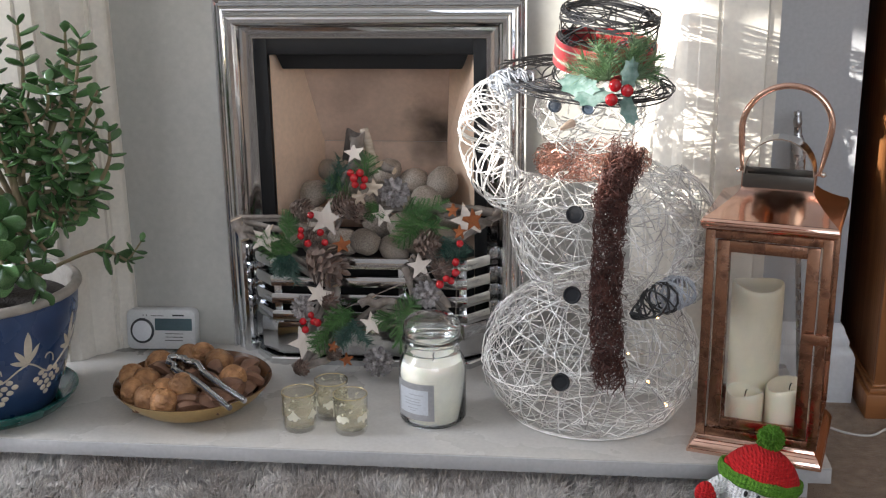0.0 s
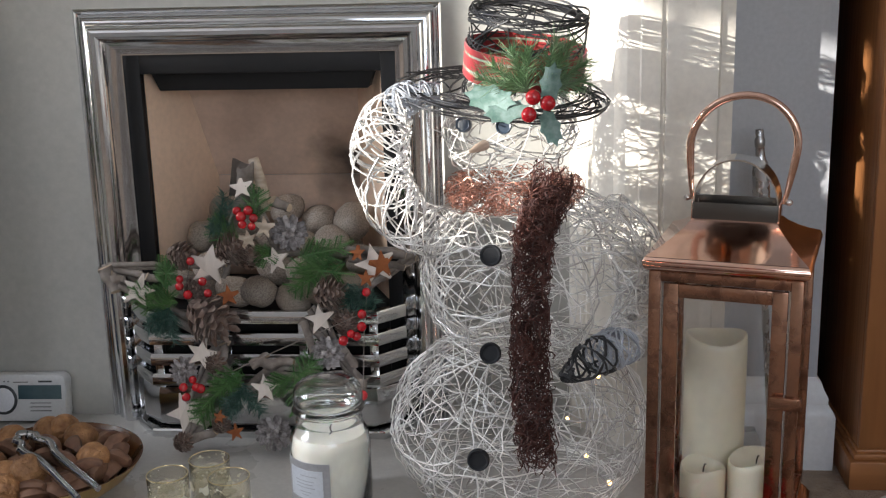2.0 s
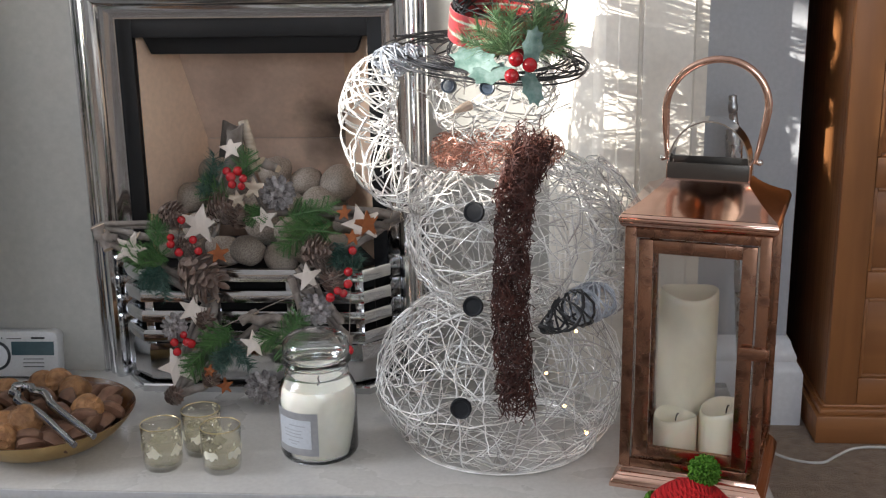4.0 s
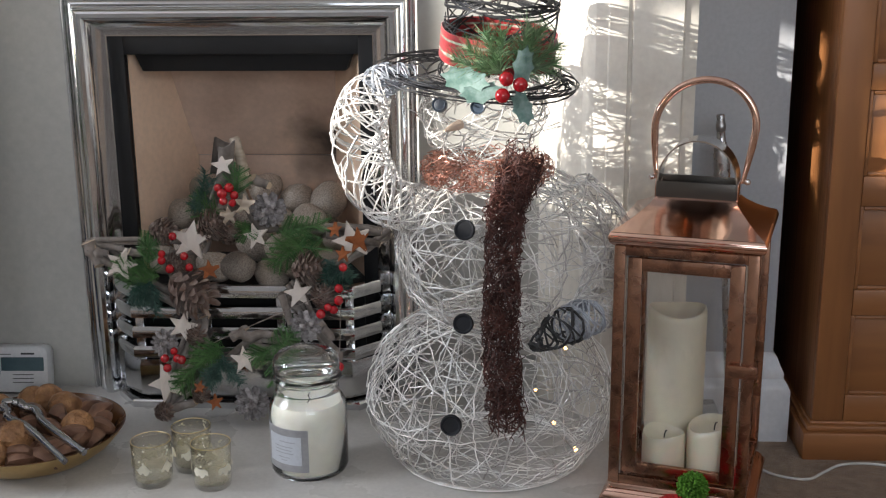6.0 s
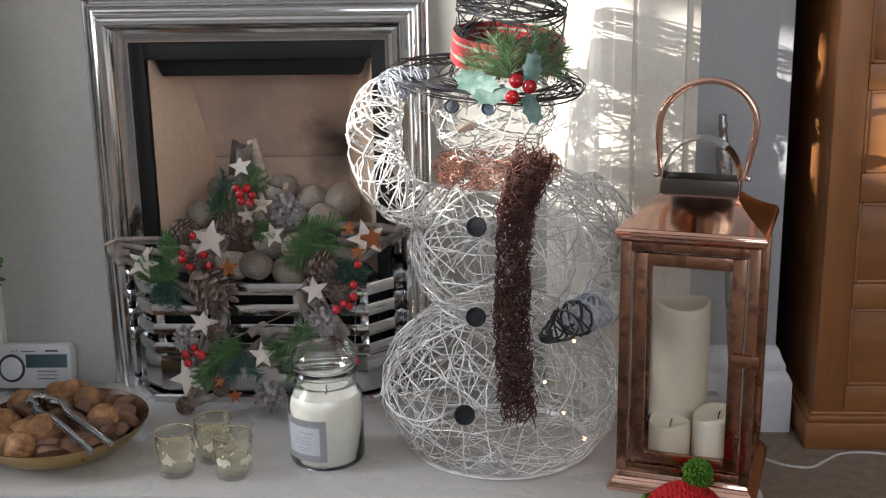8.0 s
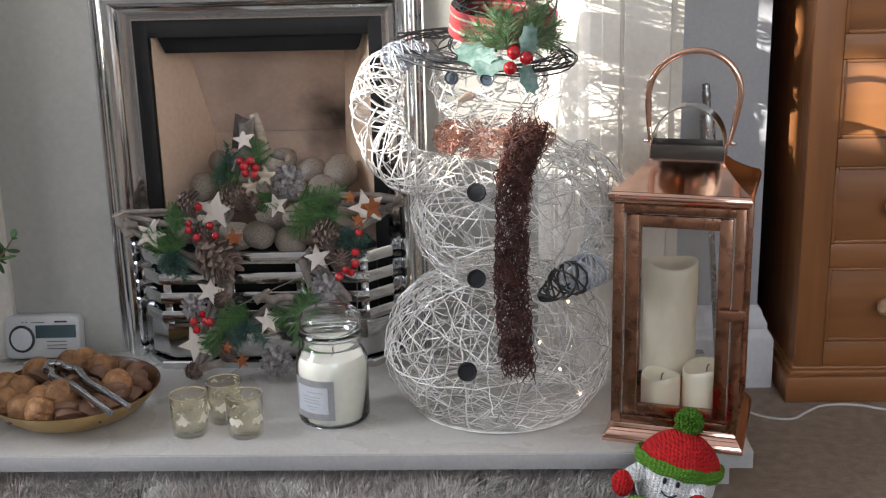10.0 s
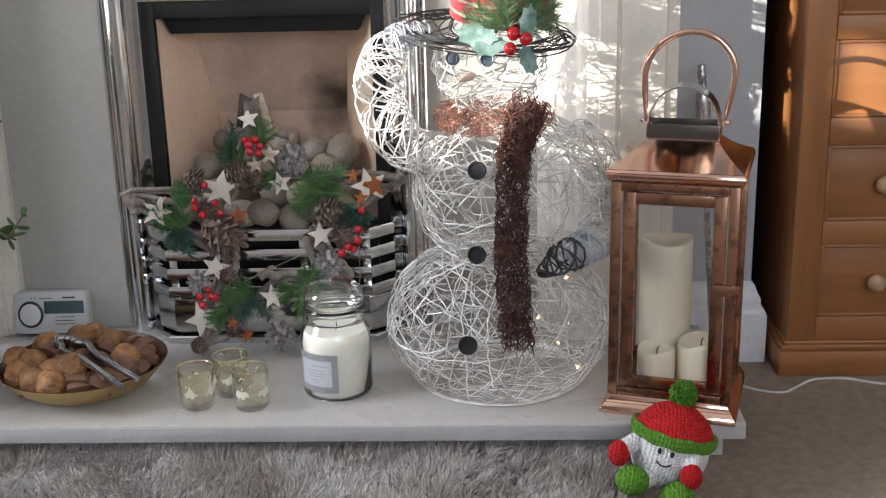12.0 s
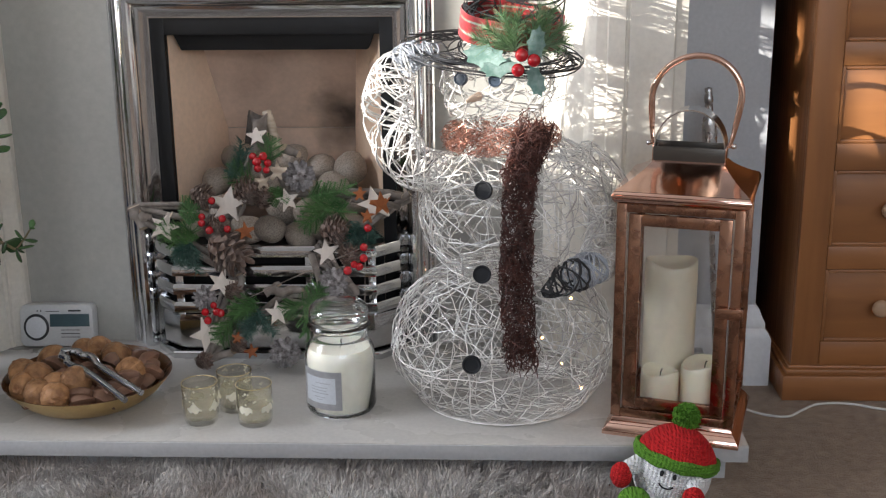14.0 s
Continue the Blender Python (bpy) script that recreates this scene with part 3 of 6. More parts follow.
arm = wire_sleeve([(0.32, -0.26, 0.446), (0.272, -0.285, 0.458), (0.239, -0.30, 0.505), (0.232, -0.305, 0.562), (0.245, -0.305, 0.603), (0.266, -0.30, 0.618)], [0.030, 0.035, 0.038, 0.038, 0.033, 0.020], 66, rw)
snow_part("raised_arm", arm, M_WIRE, "raised arm of wound white wire")
hand = wire_sleeve([(0.248, -0.30, 0.612), (0.266, -0.295, 0.626), (0.29, -0.29, 0.631), (0.308, -0.285, 0.630)], [0.024, 0.022, 0.016, 0.01], 34, rw)
snow_part("mitten", hand, M_BLUEWIRE, "pale blue-grey wire mitten holding the brim")
arm2 = wire_sleeve([(0.515, -0.225, 0.468), (0.553, -0.255, 0.43), (0.566, -0.285, 0.375), (0.548, -0.335, 0.332), (0.528, -0.365, 0.322)], [0.03, 0.036, 0.036, 0.031, 0.024], 64, rw)
snow_part("lowered_arm", arm2, M_WIRE, "lowered arm of wound white wire")
hand2 = wire_sleeve([(0.545, -0.36, 0.325), (0.522, -0.375, 0.325), (0.50, -0.392, 0.322)], [0.02, 0.026, 0.022], 30, rw)
snow_part("mitten", hand2, M_BLUEWIRE, "pale blue-grey wire cuff")
hand3 = wire_sleeve([(0.513, -0.385, 0.324), (0.492, -0.402, 0.318), (0.474, -0.413, 0.310), (0.458, -0.42, 0.303)], [0.024, 0.024, 0.014, 0.004], 16, rw, (0.0012, 0.0022))
snow_part("mitten", hand3, M_GREYWIRE, "black wire mitten with a pointed thumb")


def button(c, way, r, mat, name, label):
    s = Shape()
    prof = [(0.0001, -0.004), (r * 0.95, -0.004), (r, -0.002), (r, 0.003), (r * 0.93, 0.0055), (r * 0.8, 0.005), (r * 0.72, 0.0035), (0.0001, 0.0035)]
    s.lathe(prof, 24)
    b = snow_part(name, Shape().add(s.v, s.f, 0, Matrix.Translation(c) @ along(way)), mat, label)
    return b


button((0.373, -0.367, 0.442), (-0.15, -1, 0.3), 0.0135, M_BUTTON, "button", "black flat button")
button((0.371, -0.372, 0.317), (-0.12, -1, 0.25), 0.0135, M_BUTTON, "button", "black flat button")
button((0.356, -0.412, 0.191), (-0.1, -1, 0.1), 0.0140, M_BUTTON, "button", "black flat button")
button((0.3405, -0.328, 0.5975), (-0.35, -1, 0.25), 0.0098, M_EYE, "eye", "shiny dark blue button eye")
button((0.3895, -0.337, 0.596), (-0.1, -1, 0.25), 0.0098, M_EYE, "eye", "shiny dark blue button eye")
nose = Shape().tube([(0.366, -0.334, 0.573), (0.357, -0.35, 0.572), (0.348, -0.367, 0.570)], [0.0066, 0.005, 0.0014], 10)
snow_part("nose", nose, M_NOSE, "pale wooden carrot nose")


def frizz(s, path, wide, thick, count, rng, length=0.05, rad=0.00055, curl=0.012):
    """Curly fine wires along a band."""
    pts = spline(path, 8)
    for _ in range(count):
        i = rng.uniform(0, len(pts) - 1.01)
        j = int(i)
        t = (pts[j + 1] - pts[j]).normalized()
        side = t.cross(Vector((0, -1, 0.15)))
        side = side.normalized() if side.length > 0.05 else Vector((1, 0, 0))
        out = t.cross(side).normalized()
        p = pts[j].lerp(pts[j + 1], i - j) + side * rng.uniform(-wide, wide) + out * rng.uniform(-thick, thick)
        d = (t * rng.choice((-1, 1)) * rng.uniform(0.2, 1) + side * rng.uniform(-0.8, 0.8) + out * rng.uniform(-0.5, 0.5)).normalized()
        line = [p]
        n = 7
        for _k in range(n):
            d = (d + Vector((rng.gauss(0, 1), rng.gauss(0, 1), rng.gauss(0, 1))) * 0.45).normalized()
            q = p + d * length / n
            # stay near the band
            back = pts[j] - q
            back = back - t * back.dot(t)
            if back.length > wide * 1.3:
                d = (d + back.normalized() * 0.8).normalized()
                q = p + d * length / n
            line.append(q)
            p = q
        s.tube(line, rad, 3, cap=False)


scarf = Shape()
ring = [(0.398 + 0.070 * math.cos(a), -0.258 + 0.076 * math.sin(a), 0.502 - 0.004 * math.sin(a)) for a in [i * math.pi / 8 for i in range(17)]]
frizz(scarf, ring, 0.017, 0.007, 640, rw, 0.045)
snow_part("scarf", scarf, M_SUNLITWIRE, "copper-brown tangled fine wire scarf round the neck, coloured as sunlit")
tail = Shape()
frizz(tail, [(0.446, -0.326, 0.520), (0.440, -0.342, 0.498), (0.428, -0.362, 0.475)], 0.021, 0.011, 380, rw, 0.045, 0.0007)
frizz(tail, [(0.428, -0.372, 0.48), (0.424, -0.386, 0.44), (0.422, -0.398, 0.37), (0.420, -0.402, 0.32), (0.424, -0.420, 0.26), (0.428, -0.424, 0.205)], 0.0195, 0.007, 1000, rw, 0.045, 0.0007)
snow_part("scarf_tail", tail, M_SCARF, "hanging end of the dark brown wire scarf")

# hat
hatp = Shape()
HC = Vector((0.409, -0.258, 0.624))
HT = pose(*HC, 9, 6, 0)


def hat_at(r, a, z):
    if r > 0.081:
        k = (r - 0.081) / 0.041
        return HT @ Vector((r * (1 + 0.115 * k) * math.cos(a) - 0.024 * k, r * 0.93 * math.sin(a), z))
    return HT @ Vector((r * math.cos(a), r * 0.95 * math.sin(a), z))


for k in range(9):
    r = (0.121, 0.120, 0.118, 0.112, 0.105, 0.095, 0.086, 0.078, 0.074)[k] * rw.uniform(0.985, 1.01)
    ph = rw.uniform(0, 6)
    hatp.tube([hat_at(r + 0.0035 * math.sin(3 * a + ph), a, 0.004 * math.sin(2 * a + ph) + (0.121 - r) * 0.12) for a in [i * 0.2094 for i in range(30)]], rw.uniform(0.0009, 0.0015), 5, closed=True)
for k in range(52):
    a, da = rw.uniform(0, 6.28), rw.uniform(-0.9, 0.9)
    r0, r1 = rw.uniform(0.07, 0.09), rw.uniform(0.1, 0.122)
    hatp.tube([hat_at(r0 + (r1 - r0) * t, a + da * t, 0.004 * math.sin(5 * t + k) + 0.003) for t in [i / 6 for i in range(7)]], rw.uniform(0.0007, 0.0013), 5, cap=False)
hat = snow_part("hat", hatp, M_GREYWIRE, "black wire top hat with a wide brim")
crown = Shape()
for k in range(80):
    a, da = rw.uniform(0, 6.28), rw.uniform(-1.6, 1.6)
    z0, z1 = rw.uniform(0.0, 0.08), rw.uniform(0.02, 0.110)
    crown.tube([hat_at(0.0715 + 0.006 * abs((z0 + (z1 - z0) * t) / 0.12 - 0.3), a + da * t, z0 + (z1 - z0) * t) for t in [i / 8 for i in range(9)]], rw.uniform(0.0007, 0.0013), 5, cap=False)
for k in range(10):
    z = rw.uniform(0.094, 0.110)
    ph = rw.uniform(0, 6)
    crown.tube([hat_at(0.0725 + 0.002 * math.sin(2 * a + ph), a, z + 0.004 * math.sin(3 * a + ph)) for a in [i * 0.2094 for i in range(30)]], rw.uniform(0.0009, 0.0014), 5, closed=True)
for k in range(45):
    a, b = rw.uniform(0, 6.28), rw.uniform(0, 6.28)
    p, q = hat_at(0.073, a, 0.104), hat_at(0.073, b, 0.104)
    crown.tube([p.lerp(q, t) + Vector((0, 0, 0.006 * math.sin(3.1 * t))) for t in [i / 6 for i in range(7)]], rw.uniform(0.0008, 0.0013), 5, cap=False)
snow_part("crown", crown, M_GREYWIRE, "black wire crown", hat)
rib = Shape()
for z0, z1, m in ((0.024, 0.034, 0), (0.034, 0.0375, 1), (0.0375, 0.053, 0), (0.053, 0.056, 1), (0.056, 0.064, 0)):
    rows = []
    for a in [i * 0.1309 for i in range(49)]:
        rows.append((a, 0.077 + 0.001 * math.sin(7 * a)))
    v, f = [], []
    for a, r in rows:
        v += [hat_at(r, a, z0), hat_at(r, a, z1), hat_at(r - 0.001, a, z1), hat_at(r - 0.001, a, z0)]
    for i in range(48):
        for k in range(4):
            f.append((i * 4 + k, (i + 1) * 4 + k, (i + 1) * 4 + (k + 1) % 4, i * 4 + (k + 1) % 4))
    rib.add(v, f, m)
snow_part("ribbon", rib, [M_RIBBON, M_RIBBON2], "red tartan ribbon round the crown", hat)


def needles(s, a, b, count, length, rng, spread=0.75, thick=0.0006, mat=0, flat=False):
    """A sprig: a stem with needles on it."""
    a, b = Vector(a), Vector(b)
    t = (b - a).normalized()
    s.tube([a, a.lerp(b, 0.5), b], 0.0011, 5, mat)
    u = t.orthogonal().normalized()
    w = t.cross(u)
    for i in range(count):
        f = (i + rng.random()) / count
        p = a.lerp(b, f)
        an = rng.uniform(0, 6.283)
        side = u * math.cos(an) + w * math.sin(an)
        if flat:
            side.y *= 0.45
        d = (t * rng.uniform(0.35, 0.9) + side * spread).normalized()
        ln = length * rng.uniform(0.7, 1.1) * (1 - 0.35 * f)
        n = d.orthogonal().normalized() * thick
        n2 = d.cross(n).normalized() * thick
        q = p + d * ln
        s.add([p - n, p + n, p + n2 * 1.2, q], [(0, 1, 3), (1, 2, 3), (2, 0, 3)], mat)


hp = Shape()
for b in ((0.378, -0.362, 0.672), (0.40, -0.366, 0.690), (0.362, -0.356, 0.656), (0.42, -0.368, 0.692)):
    needles(hp, (0.418, -0.352, 0.640), b, 130, 0.042, rw, 0.6, 0.0007)
for b in ((0.472, -0.352, 0.698), (0.490, -0.340, 0.674), (0.452, -0.362, 0.702), (0.486, -0.355, 0.652), (0.462, -0.345, 0.690)):
    needles(hp, (0.438, -0.350, 0.638), b, 130, 0.042, rw, 0.6, 0.0007)
snow_part("pine_sprig", hp, M_HATPINE, "green artificial pine sprigs", hat)


def holly(c, way, up, size):
    s = Shape()
    n = 24
    out = [(0, 0, 0)]
    for i in range(n):
        a = 2 * math.pi * i / n
        r = 1 + 0.16 * math.cos(a * 8)
        out.append((math.cos(a) * size * 0.55 * r, math.sin(a) * size * r, -0.12 * size * abs(math.cos(a)) + 0.1 * size * math.sin(a) ** 2))
    f = [(0, i, i % n + 1) for i in range(1, n + 1)]
    back = [(x, y, z - 0.0008) for x, y, z in out]
    s.add(out, f)
    s.add(back, [(c2, b2, a2) for a2, b2, c2 in f])
    z = Vector(way).normalized()
    y = (Vector(up) - z * Vector(up).dot(z)).normalized()
    x = y.cross(z)
    m = Matrix((x, y, z)).transposed().to_4x4()
    m.translation = Vector(c)
    return Shape().add(s.v, s.f, 0, m)


for c, way, up, size in (((0.375, -0.366, 0.634), (-0.2, -1, 0.3), (-1, 0, 0.25), 0.029), ((0.446, -0.386, 0.602), (0, -1, 0.2), (0.35, 0, -1), 0.021), ((0.447, -0.372, 0.652), (0.2, -1, 0.2), (0.2, 0, 1), 0.022), ((0.394, -0.374, 0.620), (0, -1, 0.5), (-0.9, 0, -0.2), 0.024)):
    snow_part("holly_leaf", holly(c, way, up, size), M_HOLLY, "frosted blue-green holly leaf", hat)
for c in ((0.426, -0.382, 0.637), (0.443, -0.384, 0.630), (0.421, -0.386, 0.617)):
    snow_part("berry", Shape().ball(c, 0.0094, 14, 10), M_BERRY, "shiny red berry", hat)
for k, (x, y, z) in enumerate(((0.523, -0.315, 0.115), (0.492, -0.34, 0.165), (0.47, -0.16, 0.14), (0.51, -0.25, 0.24))):
    snow_part("light_bulb", Shape().ball((x, y, z), 0.0024 if k else 0.0032, 8, 6), M_LED, "tiny warm light bulb")

# ---- copper lantern with candles ----
M_COPPER = surface("polished_copper", (0.84, 0.56, 0.45), 0.10, 1.0, second=(0.74, 0.45, 0.35), scale=16, amount=0.4, fine=70, bump=0.01, depth=0.001, rough_vary=0.04)
M_COPPER2 = surface("tarnished_copper", (0.46, 0.25, 0.165), 0.26, 1.0, second=(0.17, 0.085, 0.06), scale=48, amount=0.9, fine=160, bump=0.15, depth=0.001, rough_vary=0.14, sharp=(0.45, 0.7))
M_STEEL = surface("polished_steel", (0.74, 0.72, 0.70), 0.12, 1.0, scale=20, amount=0.2, fine=80, bump=0.02, depth=0.001)
# Dark tone holds the roof opening's shade and the collar's dark reflection.
M_SHADEMETAL = surface("shade_toned_metal", (0.10, 0.09, 0.08), 0.35, 0.8, scale=20, amount=0.4, fine=80, bump=0.03)
M_WAX = surface("ivory_wax", (0.80, 0.75, 0.60), 0.42, second=(0.74, 0.67, 0.50), scale=18, amount=0.5, fine=90, bump=0.06, sub=0.25)
M_WICK = surface("burnt_wick", (0.015, 0.013, 0.012), 0.9, bump=0.2)
M_PANE = glass("lantern_glass")

LT = pose(0.674, -0.3225, HEARTH, 0, 0, -16.1)
lantern = thing("lantern", "copper-framed glass candle lantern with a loop handle on the hearth", "lantern", LT)
h0, h1 = 0.1, 0.0825


def frustum(s, r0, z0, r1, z1, mat=0):
    v = [(-r0, -r0, z0), (r0, -r0, z0), (r0, r0, z0), (-r0, r0, z0), (-r1, -r1, z1), (r1, -r1, z1), (r1, r1, z1), (-r1, r1, z1)]
    return s.add(v, [(3, 2, 1, 0), (4, 5, 6, 7), (0, 1, 5, 4), (1, 2, 6, 5), (2, 3, 7, 6), (3, 0, 4, 7)], mat)


base = Shape()
frustum(base, 0.1, 0.0, 0.1, 0.006)
frustum(base, 0.099, 0.006, 0.093, 0.016)
frustum(base, 0.093, 0.016, 0.089, 0.020)
frustum(base, 0.089, 0.020, 0.085, 0.028)
part("base", base, M_COPPER, lantern, "stepped polished copper base", bevel=0.0012)
for x, y in ((-1, -1), (1, -1), (1, 1), (-1, 1)):
    part("corner_post", Shape().box((x * h1 - 0.007, y * h1 - 0.007, 0.028), (x * h1 + 0.007, y * h1 + 0.007, 0.356)), M_COPPER2, lantern, "tarnished copper corner post", bevel=0.001)
for y in (-1, 1):
    for z0, z1 in ((0.028, 0.04), (0.342, 0.356)):
        part("rail", Shape().box((-h1 + 0.007, y * h1 - 0.006, z0), (h1 - 0.007, y * h1 + 0.006, z1)), M_COPPER2, lantern, bevel=0.001)
for x in (-1, 1):
    for z0, z1 in ((0.028, 0.04), (0.342, 0.356)):
        part("rail", Shape().box((x * h1 - 0.006, -h1 + 0.007, z0), (x * h1 + 0.006, h1 - 0.007, z1)), M_COPPER2, lantern, bevel=0.001)
    part("glass_pane", Shape().box((x * h1 - 0.001, -h1 + 0.007, 0.04), (x * h1 + 0.001, h1 - 0.007, 0.342)), M_PANE, lantern, "clear glass pane", smooth=0).visible_shadow = False
part("glass_pane", Shape().box((-h1 + 0.007, h1 - 0.001, 0.04), (h1 - 0.007, h1 + 0.001, 0.342)), M_PANE, lantern, "clear glass pane", smooth=0).visible_shadow = False
# door in the front
door = part("door", Shape().box((-0.0725, -h1 - 0.003, 0.043), (-0.0545, -h1 + 0.005, 0.339)).box((0.0545, -h1 - 0.003, 0.043), (0.0725, -h1 + 0.005, 0.339)).box((-0.0545, -h1 - 0.003, 0.043), (0.0545, -h1 + 0.005, 0.058)).box((-0.0545, -h1 - 0.003, 0.322), (0.0545, -h1 + 0.005, 0.339)),
            M_COPPER2, lantern, "tarnished copper door frame", bevel=0.001)
part("glass_pane", Shape().box((-0.0545, -h1 - 0.0005, 0.058), (0.0545, -h1 + 0.0015, 0.322)), M_PANE, door, "clear glass pane", smooth=0).visible_shadow = False
part("latch", Shape().box((0.058, -h1 - 0.012, 0.196), (0.094, -h1 - 0.0075, 0.212)).box((0.073, -h1 - 0.008, 0.199), (0.079, -h1 + 0.002, 0.209)), M_COPPER2, lantern, "small copper turn latch", bevel=0.0008)
part("edge_strip", Shape().box((-0.0755, -h1 - 0.0045, 0.041), (-0.0735, -h1 - 0.001, 0.341)), M_STEEL, lantern, "thin bright edge strip", smooth=0)
part("edge_strip", Shape().box((0.0735, -h1 - 0.0045, 0.041), (0.0755, -h1 - 0.001, 0.341)), M_STEEL, lantern, "thin bright edge strip", smooth=0)
# roof
eave = Shape()
frustum(eave, 0.086, 0.352, 0.094, 0.357)
frustum(eave, 0.094, 0.357, 0.097, 0.363)
frustum(eave, 0.097, 0.363, 0.097, 0.368)
frustum(eave, 0.097, 0.368, 0.094, 0.373)
part("eave", eave, M_COPPER, lantern, "rounded polished copper eave", bevel=0.0015)
roof = Shape()
prof = [(0.094, 0.373), (0.082, 0.3795), (0.070, 0.3875), (0.058, 0.3975), (0.050, 0.407)]
v = []
for r, z in prof:
    q = 0.024 + (r - 0.050) * 0.070 / 0.044
    v += [(-r, -q, z), (r, -q, z), (r, q, z), (-r, q, z)]
f = []
for j in range(len(prof) - 1):
    for i in range(4):
        f.append((j * 4 + i, j * 4 + (i + 1) % 4, (j + 1) * 4 + (i + 1) % 4, (j + 1) * 4 + i))
roof.add(v, f)
part("roof", roof, M_COPPER, lantern, "polished copper pitched roof", smooth=30)
# open chimney with an arched band front and back
part("chimney_well", Shape().box((-0.049, -0.0225, 0.396), (0.049, 0.0225, 0.402)), M_SHADEMETAL, lantern, "inside of the roof, coloured dark for its shade", smooth=0)


def hoop():
    """A band bent over the chimney from side to side."""
    s = Shape()
    v, f = [], []
    for i in range(19):
        a = math.pi * i / 18
        for r, w in ((0.0510, -0.0215), (0.0510, 0.0215), (0.0490, 0.0215), (0.0490, -0.0215)):
            v.append((r * math.cos(a), w, 0.424 + r * 1.12 * math.sin(a)))
    for i in range(18):
        for k in range(4):
            f.append((i * 4 + k, i * 4 + (k + 1) % 4, (i + 1) * 4 + (k + 1) % 4, (i + 1) * 4 + k))
    return s.add(v, f)


part("hoop", hoop(), M_STEEL, lantern, "bent polished metal band over the chimney", smooth=40)
for y0, y1 in ((-0.0245, -0.0225), (0.0225, 0.0245)):
    part("collar", Shape().box((-0.0505, y0, 0.402), (0.0505, y1, 0.427)), M_SHADEMETAL, lantern, "collar of the roof opening, dark reflection put into its colour", bevel=0.0006)
for x0, x1 in ((-0.0525, -0.0505), (0.0505, 0.0525)):
    part("collar", Shape().box((x0, -0.0225, 0.404), (x1, 0.0225, 0.427)), M_COPPER, lantern, "copper side of the roof opening", bevel=0.0006)
loop = [(0.055, 0, 0.425), (0.058, 0, 0.445), (0.0615, 0, 0.475)]
loop += [(0.0635 * math.cos(a), 0, 0.497 + 0.064 * math.sin(a)) for a in [math.pi * i / 20 for i in range(21)]]
loop += [(-0.0615, 0, 0.475), (-0.058, 0, 0.445), (-0.055, 0, 0.425)]
loop = [(x + (z - 0.425) * 0.06, y, z - (z - 0.425) * 0.04) for x, y, z in loop]
part("handle", Shape().tube(loop, [0.0025, 0.0035] + [0.0048] * 23 + [0.0035, 0.0025], 12), M_COPPER, lantern, "polished copper loop handle", smooth=60)
for x in (-1, 1):
    part("rivet", Shape().ball((x * 0.061, 0, 0.427), (0.0045, 0.004, 0.004), 10, 8), M_STEEL, lantern, "small metal rivet", smooth=60)


def candle(name, x, y, r, high, label, tilt=0.0, wick=True):
    seg = 40
    rg = random.Random(int(r * 9000))
    ph = rg.uniform(0, 6)
    s = Shape()
    rows = [(r * 0.985, 0.0), (r, 0.004), (r, high * 0.5), (r * 1.002, high - 0.008), (r * 0.985, high - 0.002), (r * 0.93, high), (r * 0.82, high - 0.004), (r * 0.5, high - 0.009), (r * 0.15, high - 0.010), (0.0004, high - 0.010)]
    v, f = [], []
    for j, (q, z) in enumerate(rows):
        for i in range(seg):
            a = 2 * math.pi * i / seg
            k = 1 + 0.012 * math.sin(3 * a + ph + z * 20)
            top = 0.0
            if j >= 3:
                top = (0.0035 * math.sin(2 * a + ph) + tilt * math.cos(a)) * min(1, q / r)
            v.append((q * k * math.cos(a), q * k * math.sin(a), z + top))
    for j in range(len(rows) - 1):
        for i in range(seg):
            i2 = (i + 1) % seg
            f.append((j * seg + i, j * seg + i2, (j + 1) * seg + i2, (j + 1) * seg + i))
    f.append(tuple(range(seg - 1, -1, -1)))
    s.add(v, f)
    at = LT @ pose(x, y, 0.0285)
    c = thing(name, label, "candle", at, "candles in the lantern")
    part("wax", s, M_WAX, c, smooth=60)
    if wick:
        part("wick", Shape().tube([(0, 0, high - 0.012), (0.0005, 0, high - 0.004), (0.002, 0.001, high + 0.001), (0.004, 0.001, high + 0.0005)], 0.0009, 6), M_WICK, c, "burnt black wick")
    return c


candle("pillar_candle", -0.022, 0.022, 0.0395, 0.215, "tall ivory pillar candle standing in the lantern", wick=False)
candle("short_candle", -0.024, -0.044, 0.0285, 0.062, "short ivory candle with a burnt wick in the lantern")
candle("short_candle", 0.040, -0.034, 0.0345, 0.078, "short ivory candle with a sloping top in the lantern", 0.006)

# ---- jar candle, tea light glasses ----


def thick_glass(name, colour, rough=0.015):
    """Solid glass that bends what is seen through it."""
    m = bpy.data.materials.new(name)
    m.use_nodes = True
    b = m.node_tree.nodes["Principled BSDF"]
    b.inputs["Base Color"].default_value = (*colour, 1)
    b.inputs["Roughness"].default_value, b.inputs["IOR"].default_value, b.inputs["Transmission Weight"].default_value = rough, 1.48, 1.0
    return m


def coated(name, colour, cover):
    """A thin half-clear frosted coat."""
    m = bpy.data.materials.new(name)
    m.use_nodes = True
    n, l = m.node_tree.nodes, m.node_tree.links
    b = n["Principled BSDF"]
    b.inputs["Base Color"].default_value, b.inputs["Roughness"].default_value = (*colour, 1), 0.45
    no, k = n.new("ShaderNodeTexNoise"), n.new("ShaderNodeMapRange")
    no.inputs["Scale"].default_value = 90
    k.inputs[3].default_value, k.inputs[4].default_value = cover * 0.7, cover * 1.3
    l.new(no.outputs[0], k.inputs[0])
    l.new(k.outputs[0], b.inputs["Alpha"])
    return m


